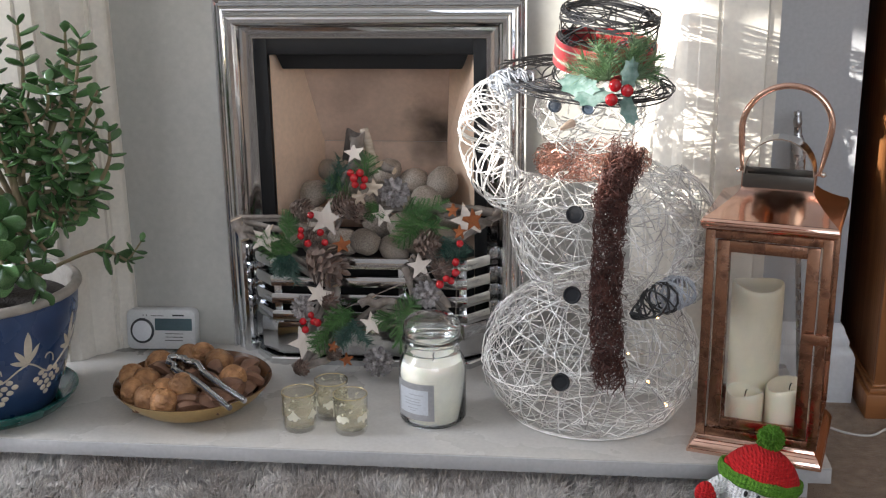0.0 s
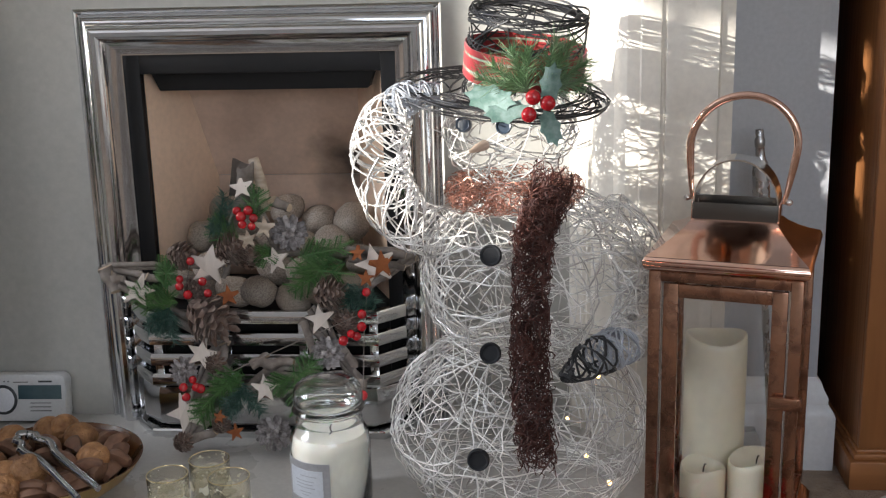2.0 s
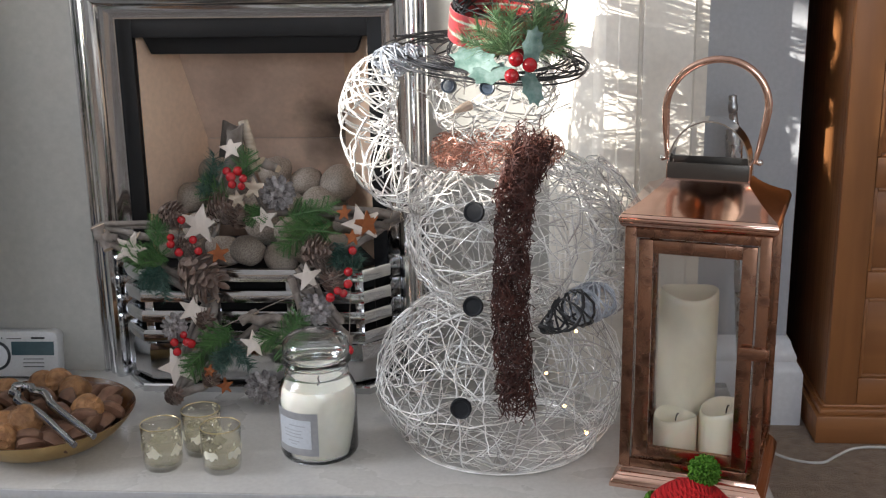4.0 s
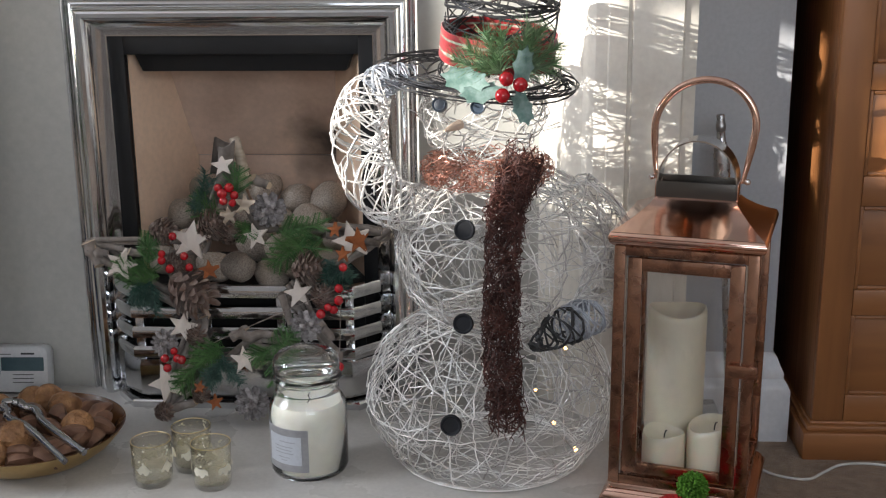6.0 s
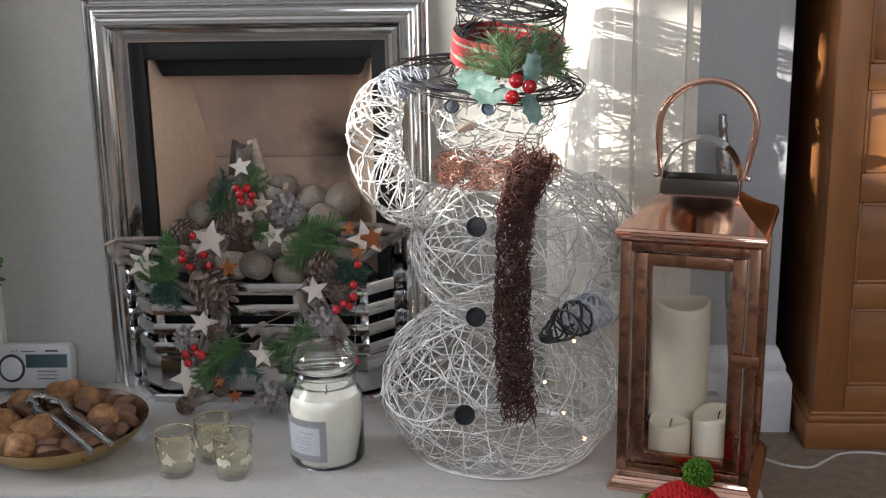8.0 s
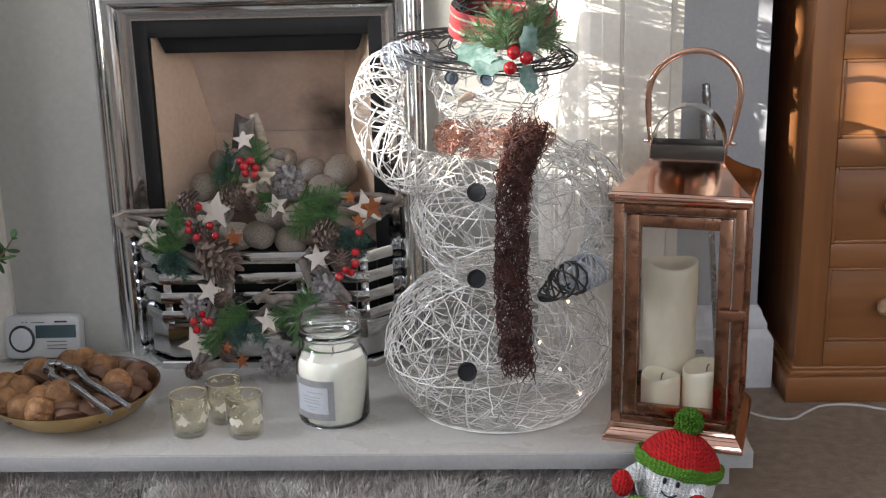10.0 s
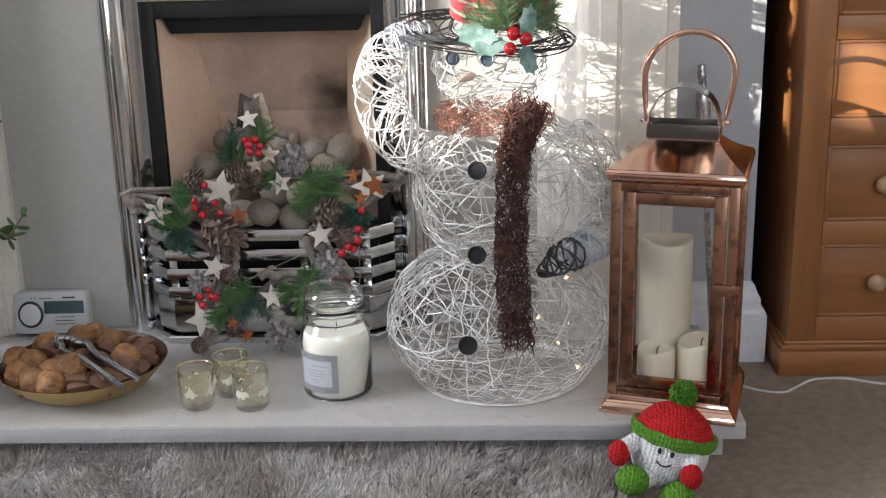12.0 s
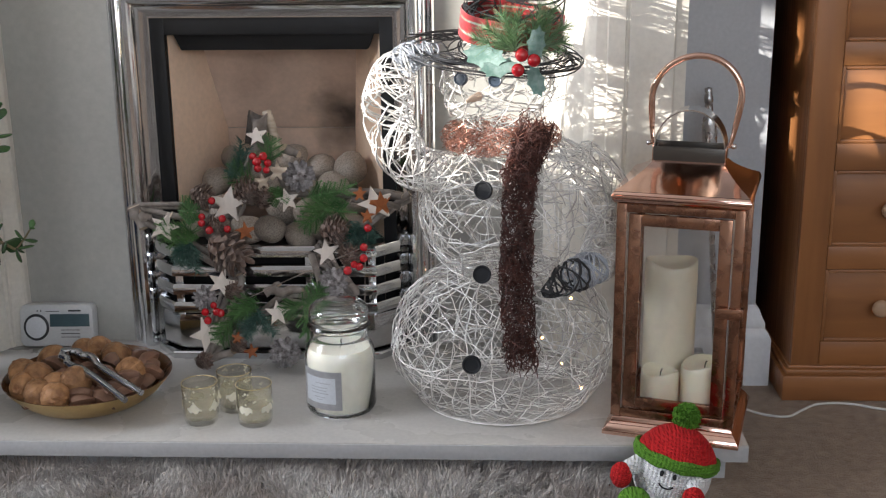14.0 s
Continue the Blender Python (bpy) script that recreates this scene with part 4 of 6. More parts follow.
M_JAR = thick_glass("jar_glass", (0.96, 0.98, 0.975))
M_JARWAX = surface("cream_wax", (0.78, 0.74, 0.64), 0.4, second=(0.70, 0.645, 0.53), scale=25, amount=0.5, fine=90, bump=0.04, sub=0.2)
M_LABEL = surface("grey_label", (0.30, 0.30, 0.31), 0.6, second=(0.38, 0.38, 0.385), scale=120, amount=0.6, fine=700, bump=0.05)
M_LABEL2 = surface("pale_label", (0.56, 0.59, 0.63), 0.6, second=(0.52, 0.55, 0.60), scale=40, amount=0.4, fine=300, bump=0.03)
M_INK = surface("label_ink", (0.40, 0.42, 0.45), 0.6, bump=0)

jar = thing("jar_candle", "large glass jar candle with cream wax and grey label", "candle", pose(0.147, -0.300, HEARTH, 0, 0, -12) @ Matrix.Diagonal((1.03, 1.03, 1.05, 1)))
outer = [(0.0005, 0.0), (0.046, 0.0), (0.051, 0.003), (0.0535, 0.009), (0.0535, 0.088), (0.052, 0.098), (0.047, 0.107), (0.043, 0.111), (0.0425, 0.116), (0.044, 0.119), (0.0425, 0.122), (0.0425, 0.128)]
inner = [(0.0395, 0.128), (0.0395, 0.112), (0.043, 0.108), (0.048, 0.099), (0.0505, 0.088), (0.0505, 0.010), (0.047, 0.006), (0.0005, 0.006)]
part("glass_jar", Shape().lathe(outer + inner, 48), M_JAR, jar, "clear glass jar", smooth=60).visible_shadow = False
part("wax", Shape().lathe([(0.0005, 0.0065), (0.0465, 0.0065), (0.0498, 0.011), (0.0498, 0.086), (0.0475, 0.0985), (0.046, 0.1005), (0.03, 0.0985), (0.0005, 0.098)], 40), M_JARWAX, jar, "cream wax", smooth=60)
lid = [(0.0005, 0.127), (0.0385, 0.127), (0.0385, 0.131), (0.046, 0.131), (0.048, 0.134), (0.046, 0.138), (0.0445, 0.140), (0.0455, 0.147), (0.0455, 0.154), (0.043, 0.162), (0.036, 0.168), (0.02, 0.171), (0.0005, 0.1715)]
lidin = [(0.0005, 0.168), (0.02, 0.1675), (0.034, 0.1645), (0.0405, 0.159), (0.0425, 0.153), (0.0425, 0.140), (0.036, 0.134), (0.0005, 0.131)]
part("lid", Shape().lathe(lid + lidin, 48), M_JAR, jar, "domed clear glass lid", smooth=60).visible_shadow = False
part("wick", Shape().tube([(0, 0, 0.097), (0.001, 0, 0.104), (0.003, 0.001, 0.109)], 0.0009, 6), M_WICK, jar)


def label_band(r, a0, a1, z0, z1, mat, name, parent, text=""):
    s = Shape()
    n = 16
    v, f = [], []
    for i in range(n + 1):
        a = radians(a0 + (a1 - a0) * i / n)
        for q, z in ((r, z0), (r, z1), (r - 0.0003, z1), (r - 0.0003, z0)):
            v.append((q * math.cos(a), q * math.sin(a), z))
    for i in range(n):
        for k in range(4):
            f.append((i * 4 + k, (i + 1) * 4 + k, (i + 1) * 4 + (k + 1) % 4, i * 4 + (k + 1) % 4))
    f += [(0, 1, 2, 3), (n * 4 + 3, n * 4 + 2, n * 4 + 1, n * 4)]
    return part(name, s.add(v, f), mat, parent, text, smooth=60)


lab = label_band(0.0541, 213, 291, 0.017, 0.077, M_LABEL, "label", jar, "dark grey patterned label")
label_band(0.0545, 223, 281, 0.027, 0.067, M_LABEL2, "label_panel", lab, "pale blue-grey inner label")
for z, a, b in ((0.058, 246, 272), (0.051, 236, 268), (0.0465, 238, 266), (0.042, 237, 269), (0.036, 243, 263), (0.032, 248, 259)):
    label_band(0.0547, a, b, z, z + 0.0012, M_INK, "print_line", lab)

M_GOLDGLASS = glass("amber_glass", (0.995, 0.985, 0.945), 1.5)
M_FROST = surface("frosted_pattern", (0.78, 0.75, 0.62), 0.5, second=(0.70, 0.66, 0.50), scale=50, amount=0.5, fine=200, bump=0.1)
M_RIMGLINT = surface("rim_glint", (0.72, 0.60, 0.34), 0.3, 0.8, bump=0)
M_COAT = coated("gold_frost_coat", (0.92, 0.85, 0.62), 0.26)


def tea_glass():
    t = thing("tea_light_holder", "small gold-tinted glass tea light holder with white frosted figures", "tea light holder", None, "tea light holders on the hearth")
    out = [(0.0005, 0.0), (0.0225, 0.0), (0.0250, 0.002), (0.0268, 0.012), (0.0278, 0.064), (0.0272, 0.0655), (0.0264, 0.064), (0.0254, 0.013), (0.0225, 0.0075), (0.0005, 0.0065)]
    part("glass", Shape().lathe(out, 36), M_GOLDGLASS, t, smooth=60).visible_shadow = False
    # Added ring: the glass rim's bright glint, put into shape and colour.
    part("rim", Shape().tube([(0.0273 * math.cos(a), 0.0273 * math.sin(a), 0.0648) for a in [i * math.pi / 18 for i in range(36)]], 0.0008, 6, closed=True), M_RIMGLINT, t, "thin gold ring added for the bright line of the glass rim", smooth=60)
    rg = random.Random(3)
    part("coating", Shape().lathe([(0.0243, 0.010), (0.0250, 0.016), (0.0253, 0.042), (0.0256, 0.046)], 36), M_COAT, t, "frosted pale gold coating", smooth=60)
    for k in range(5):
        pat = Shape()
        a0 = k * 1.257 + rg.uniform(-0.15, 0.15)
        n = 14
        low, top = [], []
        for i in range(n + 1):
            a = a0 + 0.85 * i / n
            u = i / n
            hi = 0.031 + 0.007 * math.sin(math.pi * u) + 0.0022 * math.sin(9 * u + k)
            lo = 0.0265 - 0.0045 * abs(math.sin(7.5 * u + k)) + 0.004 * abs(2 * u - 1)
            low.append((0.0279 * math.cos(a), 0.0279 * math.sin(a), lo))
            top.append((0.0281 * math.cos(a), 0.0281 * math.sin(a), hi))
        pat.add(low + top, [(i, i + 1, n + 2 + i, n + 1 + i) for i in range(n)])
        part("frosted_figure", pat, M_FROST, t, "white frosted figure", smooth=60)
    flake = Shape().add([(0.0017 * math.cos(b), 0.0017 * math.sin(b), 0.0008) for b in [k * math.pi / 3 for k in range(6)]], [(0, 1, 2, 3, 4, 5)]).mesh("frosted_flake", M_FROST, 0)
    for _ in range(26):
        a, z, q = rg.uniform(0, 6.28), rg.uniform(0.040, 0.061), rg.uniform(0.65, 1.25)
        part("frosted_flake", flake, None, t, at=pose(0.0274 * math.cos(a), 0.0274 * math.sin(a), z) @ along((math.cos(a), math.sin(a), 0)) @ Matrix.Diagonal((q, q, 1, 1)))
    return t


tg = tea_glass()
tg.matrix_world = pose(-0.064, -0.357, HEARTH, 0, 0, 20)
for x, y, a in ((-0.021, -0.308, 110), (0.021, -0.361, 230)):
    copy_thing(tg, pose(x, y, HEARTH, 0, 0, a))

# ---- star wreath ----
M_TWIG = surface("grey_twig_bark", (0.17, 0.14, 0.12), 0.8, second=(0.36, 0.32, 0.29), scale=45, amount=0.8, fine=220, bump=0.5, depth=0.002, stretch=(1, 1, 1), random=0.25)
M_CUT = surface("pale_cut_wood", (0.55, 0.44, 0.32), 0.7, second=(0.42, 0.32, 0.22), scale=60, amount=0.6, fine=200, bump=0.2)
M_STAR = surface("whitewashed_wood", (0.70, 0.63, 0.57), 0.65, second=(0.56, 0.49, 0.43), scale=30, amount=0.6, fine=160, bump=0.2, stretch=(1, 1, 0.2), random=0.08)
M_RUST = surface("rust_felt", (0.36, 0.115, 0.035), 0.85, second=(0.22, 0.07, 0.03), scale=60, amount=0.7, fine=300, bump=0.5)
M_CONE = surface("brown_cone", (0.16, 0.095, 0.07), 0.7, second=(0.42, 0.35, 0.31), scale=90, amount=0.7, fine=300, bump=0.3, island=0.25)
M_CONE2 = surface("frosted_cone", (0.10, 0.085, 0.08), 0.7, second=(0.52, 0.49, 0.49), scale=120, amount=0.75, fine=300, bump=0.3, island=0.25)
M_BIRCH = surface("birch_bark", (0.62, 0.53, 0.42), 0.7, second=(0.26, 0.19, 0.14), scale=40, amount=0.7, fine=160, bump=0.3, stretch=(1, 1, 3))

rg = random.Random(21)


def wp(x, z, off=0.0):
    """A point on the leaning wreath; off: towards the room."""
    return Vector((x, -0.138 + 0.25 * (z - 0.1) - off, z))


wreath = thing("star_wreath", "rustic twig star wreath with cones and berries leaning on the fire", "wreath", pose(0.0, -0.145, HEARTH))
winv = pose(0, 0.145, -HEARTH)


def wreath_part(name, s, mat, label="", smooth=40, bevel=0.0):
    s.v = [winv @ Vector(p) for p in s.v]
    return part(name, s, mat, wreath, label, smooth, bevel)


def twig(a, b, r, n=9, name="twig"):
    a, b = Vector(a), Vector(b)
    pts, rad = [], []
    ph = rg.uniform(0, 9)
    side = Vector((rg.uniform(-1, 1), rg.uniform(-0.5, 0.5), rg.uniform(-1, 1))) * (a - b).length * 0.05
    for i in range(n):
        t = i / (n - 1)
        w = Vector((noise.noise((t * 3, ph, 0)), noise.noise((t * 3, ph, 5)) * 0.6, noise.noise((t * 3, ph, 9)))) * 0.007
        pts.append(a.lerp(b, t) + w + side * math.sin(math.pi * t))
        rad.append(r * (1.08 - 0.25 * t + 0.14 * noise.noise((t * 6, ph, 2))))
    s = Shape().tube(pts, rad, 9)
    s.m[-1] = s.m[-2] = 1
    wreath_part(name, s, [M_TWIG, M_CUT], smooth=50)


TIPS = [(-0.013, 0.486), (0.23, 0.36), (0.156, 0.182), (-0.112, 0.09), (-0.229, 0.341)]
INNER = [(0.043, 0.378), (0.086, 0.273), (0.035, 0.205), (-0.051, 0.235), (-0.053, 0.344)]
for k in range(5):
    for p, q in ((TIPS[k], INNER[k]), (INNER[k], TIPS[(k + 1) % 5])):
        for j in range(3):
            d = 0.010
            a = wp(p[0] + rg.uniform(-d, d), p[1] + rg.uniform(-d, d), rg.uniform(-0.006, 0.016))
            b = wp(q[0] + rg.uniform(-d, d), q[1] + rg.uniform(-d, d), rg.uniform(-0.006, 0.016))
            e = (b - a) * rg.uniform(0.0, 0.09)
            a2, b2 = a - e, b + e * 0.6
            a2.z, b2.z = max(a2.z, HEARTH + 0.008), max(b2.z, HEARTH + 0.008)
            twig(a2, b2, rg.uniform(0.0038, 0.0062))
# stout stubs at the points, the roll of bark at the top
STUBS = [(-0.231, 0.348, -0.21, 0.318, 0.01), (-0.218, 0.34, -0.201, 0.329, 0.008), (0.144, 0.376, 0.235, 0.368, 0.0062), (0.149, 0.362, 0.229, 0.351, 0.0058), (-0, 0.208, 0.063, 0.211, 0.0075), (-0, 0.211, 0.022, 0.221, 0.006), (-0.108, 0.094, -0.057, 0.11, 0.0075), (0.078, 0.273, 0.093, 0.22, 0.006), (0.137, 0.233, 0.155, 0.207, 0.0075), (0.166, 0.188, 0.16, 0.146, 0.006), (-0.046, 0.24, -0.039, 0.19, 0.006), (-0.163, 0.337, -0.13, 0.333, 0.006), (0.032, 0.448, 0.056, 0.437, 0.008), (0.074, 0.379, 0.096, 0.368, 0.006)]
for x0, z0, x1, z1, r in STUBS:
    twig(wp(x0, z0, 0.022), wp(x1, z1, 0.018), r)
bark = Shape()
v, f = [], []
for i in range(22):
    a = -2.6 + 5.0 * i / 21
    r = 0.017 + 0.0022 * i / 21
    for z in (0.0, 0.02, 0.04, 0.06):
        for q in (r, r - 0.0022):
            v.append((q * math.cos(a) * (1 - z * 2), q * math.sin(a) * (1 - z * 2), z - 0.005 * math.sin(a * 2)))
for i in range(21):
    for j in range(3):
        a, b = i * 8 + j * 2, (i + 1) * 8 + j * 2
        f += [(a, b, b + 2, a + 2), (a + 1, a + 3, b + 3, b + 1)]
    a, b = i * 8 + 6, (i + 1) * 8 + 6
    f += [(a, b, b + 1, a + 1)]
bark.add(v, f, 0, Matrix.Translation(wp(-0.019, 0.444, 0.008)) @ pose(0, 0, 0, 10, 3, 40))
wreath_part("bark_roll", bark, M_TWIG, "curled grey bark")
wreath_part("birch_stick", Shape().tube([wp(0.020, 0.430, 0.012), wp(0.012, 0.472, 0.011), wp(0.001, 0.506, 0.010)], [0.0088, 0.0085, 0.008], 12), M_BIRCH, "pale birch stick")


def star_shape(r, thick=0.004):
    out = []
    for i in range(10):
        a = math.pi / 2 + i * math.pi / 5
        q = r if i % 2 == 0 else r * 0.44
        out.append((q * math.cos(a), q * math.sin(a)))
    return Shape().extrude(out, 0, thick)


STARS = [(-0.011, 0.469, 0.0188, 10), (-0.06, 0.357, 0.0324, -5), (0.041, 0.364, 0.0209, 14), (0.107, 0.279, 0.0235, 10), (-0.073, 0.229, 0.024, -14), (0.023, 0.179, 0.0225, 4), (-0.097, 0.143, 0.0313, 22), (-0.17, 0.32, 0.0272, -15), (0.189, 0.358, 0.0313, 16)]
for x, z, r, a in STARS:
    s = star_shape(r)
    s.v = [pose(0, 0, 0, 73 + rg.uniform(-8, 8), rg.uniform(-8, 8), 0) @ pose(0, 0, 0, 0, 0, a) @ Vector(p) for p in s.v]
    c = wp(x, z, 0.034)
    s.v = [c + p for p in s.v]
    wreath_part("wooden_star", s, M_STAR, "small whitewashed wooden star", smooth=0, bevel=0.0006)
SMALL_STARS = [(0.199, 0.36, 0.0209, 28, M_RUST), (0.176, 0.34, 0.0136, 10, M_RUST), (0.164, 0.376, 0.0125, 0, M_RUST), (-0.031, 0.315, 0.0172, 25, M_RUST), (-0.021, 0.118, 0.0136, 30, M_RUST), (-0.044, 0.14, 0.0115, -20, M_RUST), (0, 0.396, 0.0146, 20, M_BIRCH), (0.025, 0.413, 0.0178, -10, M_BIRCH)]
for x, z, r, a, m in SMALL_STARS:
    s = star_shape(r, 0.002)
    c = wp(x, z, 0.041)
    s.v = [c + pose(0, 0, 0, 70 + rg.uniform(-15, 15), rg.uniform(-15, 15), a) @ Vector(p) for p in s.v]
    wreath_part("small_star", s, m, "small rust-brown star" if m is M_RUST else "small bark star", smooth=0, bevel=0.0004)


def cone_mesh(name, long, wide, openness, mat, rings):
    """A pine cone: a core with rows of curled scales."""
    s = Shape()
    s.ball((0, 0, 0), (wide * 0.45, wide * 0.45, long * 0.48), 10, 8)
    k = 0
    for j in range(rings):
        t = (j + 0.5) / rings
        z = -long * 0.46 + long * 0.92 * t
        prof = math.sin(math.pi * (0.12 + 0.82 * t)) ** 0.75
        n = max(4, int(9 * prof))
        for i in range(n):
            a = 2 * math.pi * (i + 0.5 * (j % 2)) / n + rg.uniform(-0.1, 0.1)
            r = wide * prof
            up = openness
            w = wide * 0.36 * (0.6 + 0.4 * prof)
            d = Vector((math.cos(a), math.sin(a), 0))
            side = Vector((-math.sin(a), math.cos(a), 0))
            zz = Vector((0, 0, 1))
            c0 = d * r * 0.35 + zz * z
            c1 = d * r * 0.85 + zz * (z + long * 0.10 * (1.4 - up))
            c2 = d * r * (1.0 + 0.1 * up) + zz * (z + long * 0.17 * (1.5 - up))
            th = zz * 0.0012 + d * 0.0006
            v = [c0 - side * w * 0.35, c0 + side * w * 0.35, c1 + side * w * 0.5, c2 + side * w * 0.22, c2 - side * w * 0.22, c1 - side * w * 0.5]
            v2 = [p - th for p in v]
            s.add(v + v2, [(0, 1, 2, 5), (5, 2, 3, 4), (11, 8, 7, 6), (10, 9, 8, 11), (1, 7, 8, 2), (2, 8, 9, 3), (3, 9, 10, 4), (4, 10, 11, 5), (5, 11, 6, 0)])
            k += 1
    return s.mesh(name, mat, 30)


cone_a = cone_mesh("pine_cone", 0.040, 0.021, 0.25, M_CONE, 9)
cone_b = cone_mesh("pine_cone", 0.030, 0.025, 1.0, M_CONE2, 6)
CONES = [(-0.064, 0.282, cone_a, 1.63, 15, 120), (-0.109, 0.371, cone_a, 0.91, 15, 100), (0.118, 0.315, cone_a, 1.13, 15, 80), (-0.032, 0.377, cone_a, 1.05, 15, 60), (-0.001, 0.366, cone_a, 0.87, 15, 20), (0.145, 0.27, cone_a, 0.87, 15, 10), (-0.056, 0.212, cone_a, 0.70, 15, 30), (-0.106, 0.097, cone_a, 0.65, 15, 60), (-0.047, 0.123, cone_a, 0.61, 15, 40), (-0.085, 0.323, cone_a, 0.78, 15, 80),
         (0.06, 0.403, cone_b, 1.02, 88, 10), (0.035, 0.113, cone_b, 1.02, 85, 5), (0.117, 0.23, cone_b, 0.94, 80, 25), (-0.102, 0.202, cone_b, 0.82, 75, -20)]
for x, z, me, k, a, b in CONES:
    part("pine_cone", me, None, wreath, "frosted open pine cone" if me is cone_b else "brown pine cone", at=winv @ Matrix.Translation(wp(x, z, 0.03)) @ pose(0, 0, 0, a, b, 0) @ Matrix.Diagonal((k * (1.02 if me is cone_b else 1.2),) * 3 + (1,)))
BERRIES = [(-0.016, 0.438), (0.001, 0.438), (-0.009, 0.43), (0.009, 0.427), (-0.007, 0.419), (0.008, 0.417), (-0.103, 0.33), (-0.06, 0.32), (-0.085, 0.367), (-0.103, 0.34), (-0.09, 0.318), (-0.068, 0.337), (-0.084, 0.195), (-0.093, 0.171), (-0.098, 0.184), (-0.072, 0.182), (-0.079, 0.184), (0.171, 0.291), (0.171, 0.274), (0.144, 0.254), (0.155, 0.264), (0.163, 0.259), (0.178, 0.323), (0.172, 0.176)]
for x, z in BERRIES:
    r = rg.uniform(0.0058, 0.0080)
    wreath_part("berry", Shape().ball(wp(x, z, 0.047 + rg.uniform(-0.004, 0.004)), r, 12, 8), M_BERRY, "shiny red berry", smooth=60)
for i, (x, z) in enumerate(BERRIES):
    c = BERRIES[(i // 6) * 6]
    stalk = Shape().tube([wp(x, z, 0.045), wp((x + c[0]) / 2, (z + c[1]) / 2 - 0.008, 0.035), wp(c[0], c[1] - 0.018, 0.028)], 0.0008, 5)
    wreath_part("berry_stalk", stalk, M_TWIG, "thin brown berry stalk")


def fir(s, a, b, length, rng):
    """A flat fir twig: a stem with two rows of needles."""
    t = (b - a).normalized()
    side = Vector((t.z, rng.uniform(-0.25, 0.05), -t.x)).normalized()
    s.tube([a, a.lerp(b, 0.5), b], 0.0010, 5)
    n = max(5, int((b - a).length / 0.0033))
    for i in range(n):
        f = i / n
        for sg in (-1, 1):
            p = a.lerp(b, f)
            d = (t * 0.75 + side * sg + Vector((0, rng.uniform(-0.35, 0.1), 0))).normalized()
            ln = length * 0.72 * rng.uniform(0.8, 1.1) * (1 - 0.4 * f)
            w = t * 0.0005
            th = Vector((0, -0.0006, 0))
            q = p + d * ln
            m = p.lerp(q, 0.55)
            s.add([p - w * 0.5, p + w * 0.5, m + w, q, m - w, m + th], [(0, 1, 5), (1, 2, 5), (2, 3, 5), (3, 4, 5), (4, 0, 5)])


# greenery on the upper and the lower arms of the star: from, to, frosted or not
SPRIGS_UPPER = [((0.009, 0.423), (0.017, 0.471), 0), ((-0.055, 0.411), (-0.024, 0.45), 1), ((-0.015, 0.393), (-0.062, 0.426), 0), ((-0.039, 0.415), (-0.057, 0.408), 1), ((-0.126, 0.298), (-0.128, 0.369), 0), ((-0.115, 0.303), (-0.189, 0.316), 0), ((-0.124, 0.29), (-0.18, 0.308), 0), ((-0.13, 0.282), (-0.137, 0.26), 1), ((-0.124, 0.282), (-0.153, 0.276), 1), ((-0.118, 0.282), (-0.121, 0.255), 1), ((0.074, 0.357), (0.153, 0.392), 0), ((0.068, 0.351), (0.16, 0.345), 0), ((0.096, 0.346), (0.059, 0.32), 0), ((0.075, 0.37), (0.131, 0.38), 0), ((0.129, 0.354), (0.055, 0.355), 0), ((0.15, 0.327), (0.175, 0.299), 1), ((0.161, 0.324), (0.146, 0.299), 1), ((0.169, 0.319), (0.189, 0.304), 1), ((0.022, 0.386), (0.027, 0.363), 0), ((-0.144, 0.341), (-0.119, 0.359), 0)]
SPRIGS_LOWER = [((-0.016, 0.189), (-0.086, 0.143), 0), ((-0.01, 0.196), (-0.063, 0.189), 0), ((-0.015, 0.205), (-0.052, 0.17), 0), ((-0.01, 0.181), (-0.019, 0.154), 1), ((-0.005, 0.171), (0.018, 0.146), 1), ((-0.017, 0.166), (-0.031, 0.143), 1), ((0.072, 0.191), (0.099, 0.221), 0), ((0.072, 0.202), (0.075, 0.13), 0), ((0.061, 0.191), (0.041, 0.188), 0), ((0.08, 0.186), (0.095, 0.153), 0), ((-0.055, 0.16), (-0.08, 0.128), 0)]
SPRIGS = [(a, b, m, 0.024 if m else 0.017) for a, b, m in SPRIGS_UPPER + SPRIGS_LOWER]
extra = []
for a, b, m, ln in SPRIGS:
    for _ in range(1):
        j = [rg.uniform(-0.013, 0.013) for _ in range(4)]
        extra.append(((a[0] + j[0], a[1] + j[1]), (b[0] + j[2], b[1] + j[3]), m, ln))
for a, b, m, ln in SPRIGS + extra:
    s = Shape()
    A, B = wp(*a, 0.026), wp(*b, 0.040)
    if m:
        needles(s, A, B, 90, ln * 1.15, rg, 0.9, 0.0008)
    else:
        fir(s, A, B, ln, rg)
        for t in (0.15, 0.42, 0.68):
            for sg in (-1, 1):
                p = A.lerp(B, t)
                d = (B - A).normalized()
                q = p + (d * 0.65 + Vector((d.z, -0.15, -d.x)) * sg * 0.75).normalized() * 0.030 * (1.1 - t * 0.6)
                fir(s, p, q, ln * 0.8, rg)
    wreath_part("pine_sprig", s, M_PINE2 if m else M_PINE, "frosted blue-green pine sprig" if m else "green pine sprig", smooth=0)

# ---- bowl of nuts, nutcracker, alarm ----
M_BRASS = surface("brushed_brass", (0.52, 0.37, 0.165), 0.38, 0.85, second=(0.42, 0.29, 0.13), scale=12, amount=0.5, fine=120, bump=0.05)
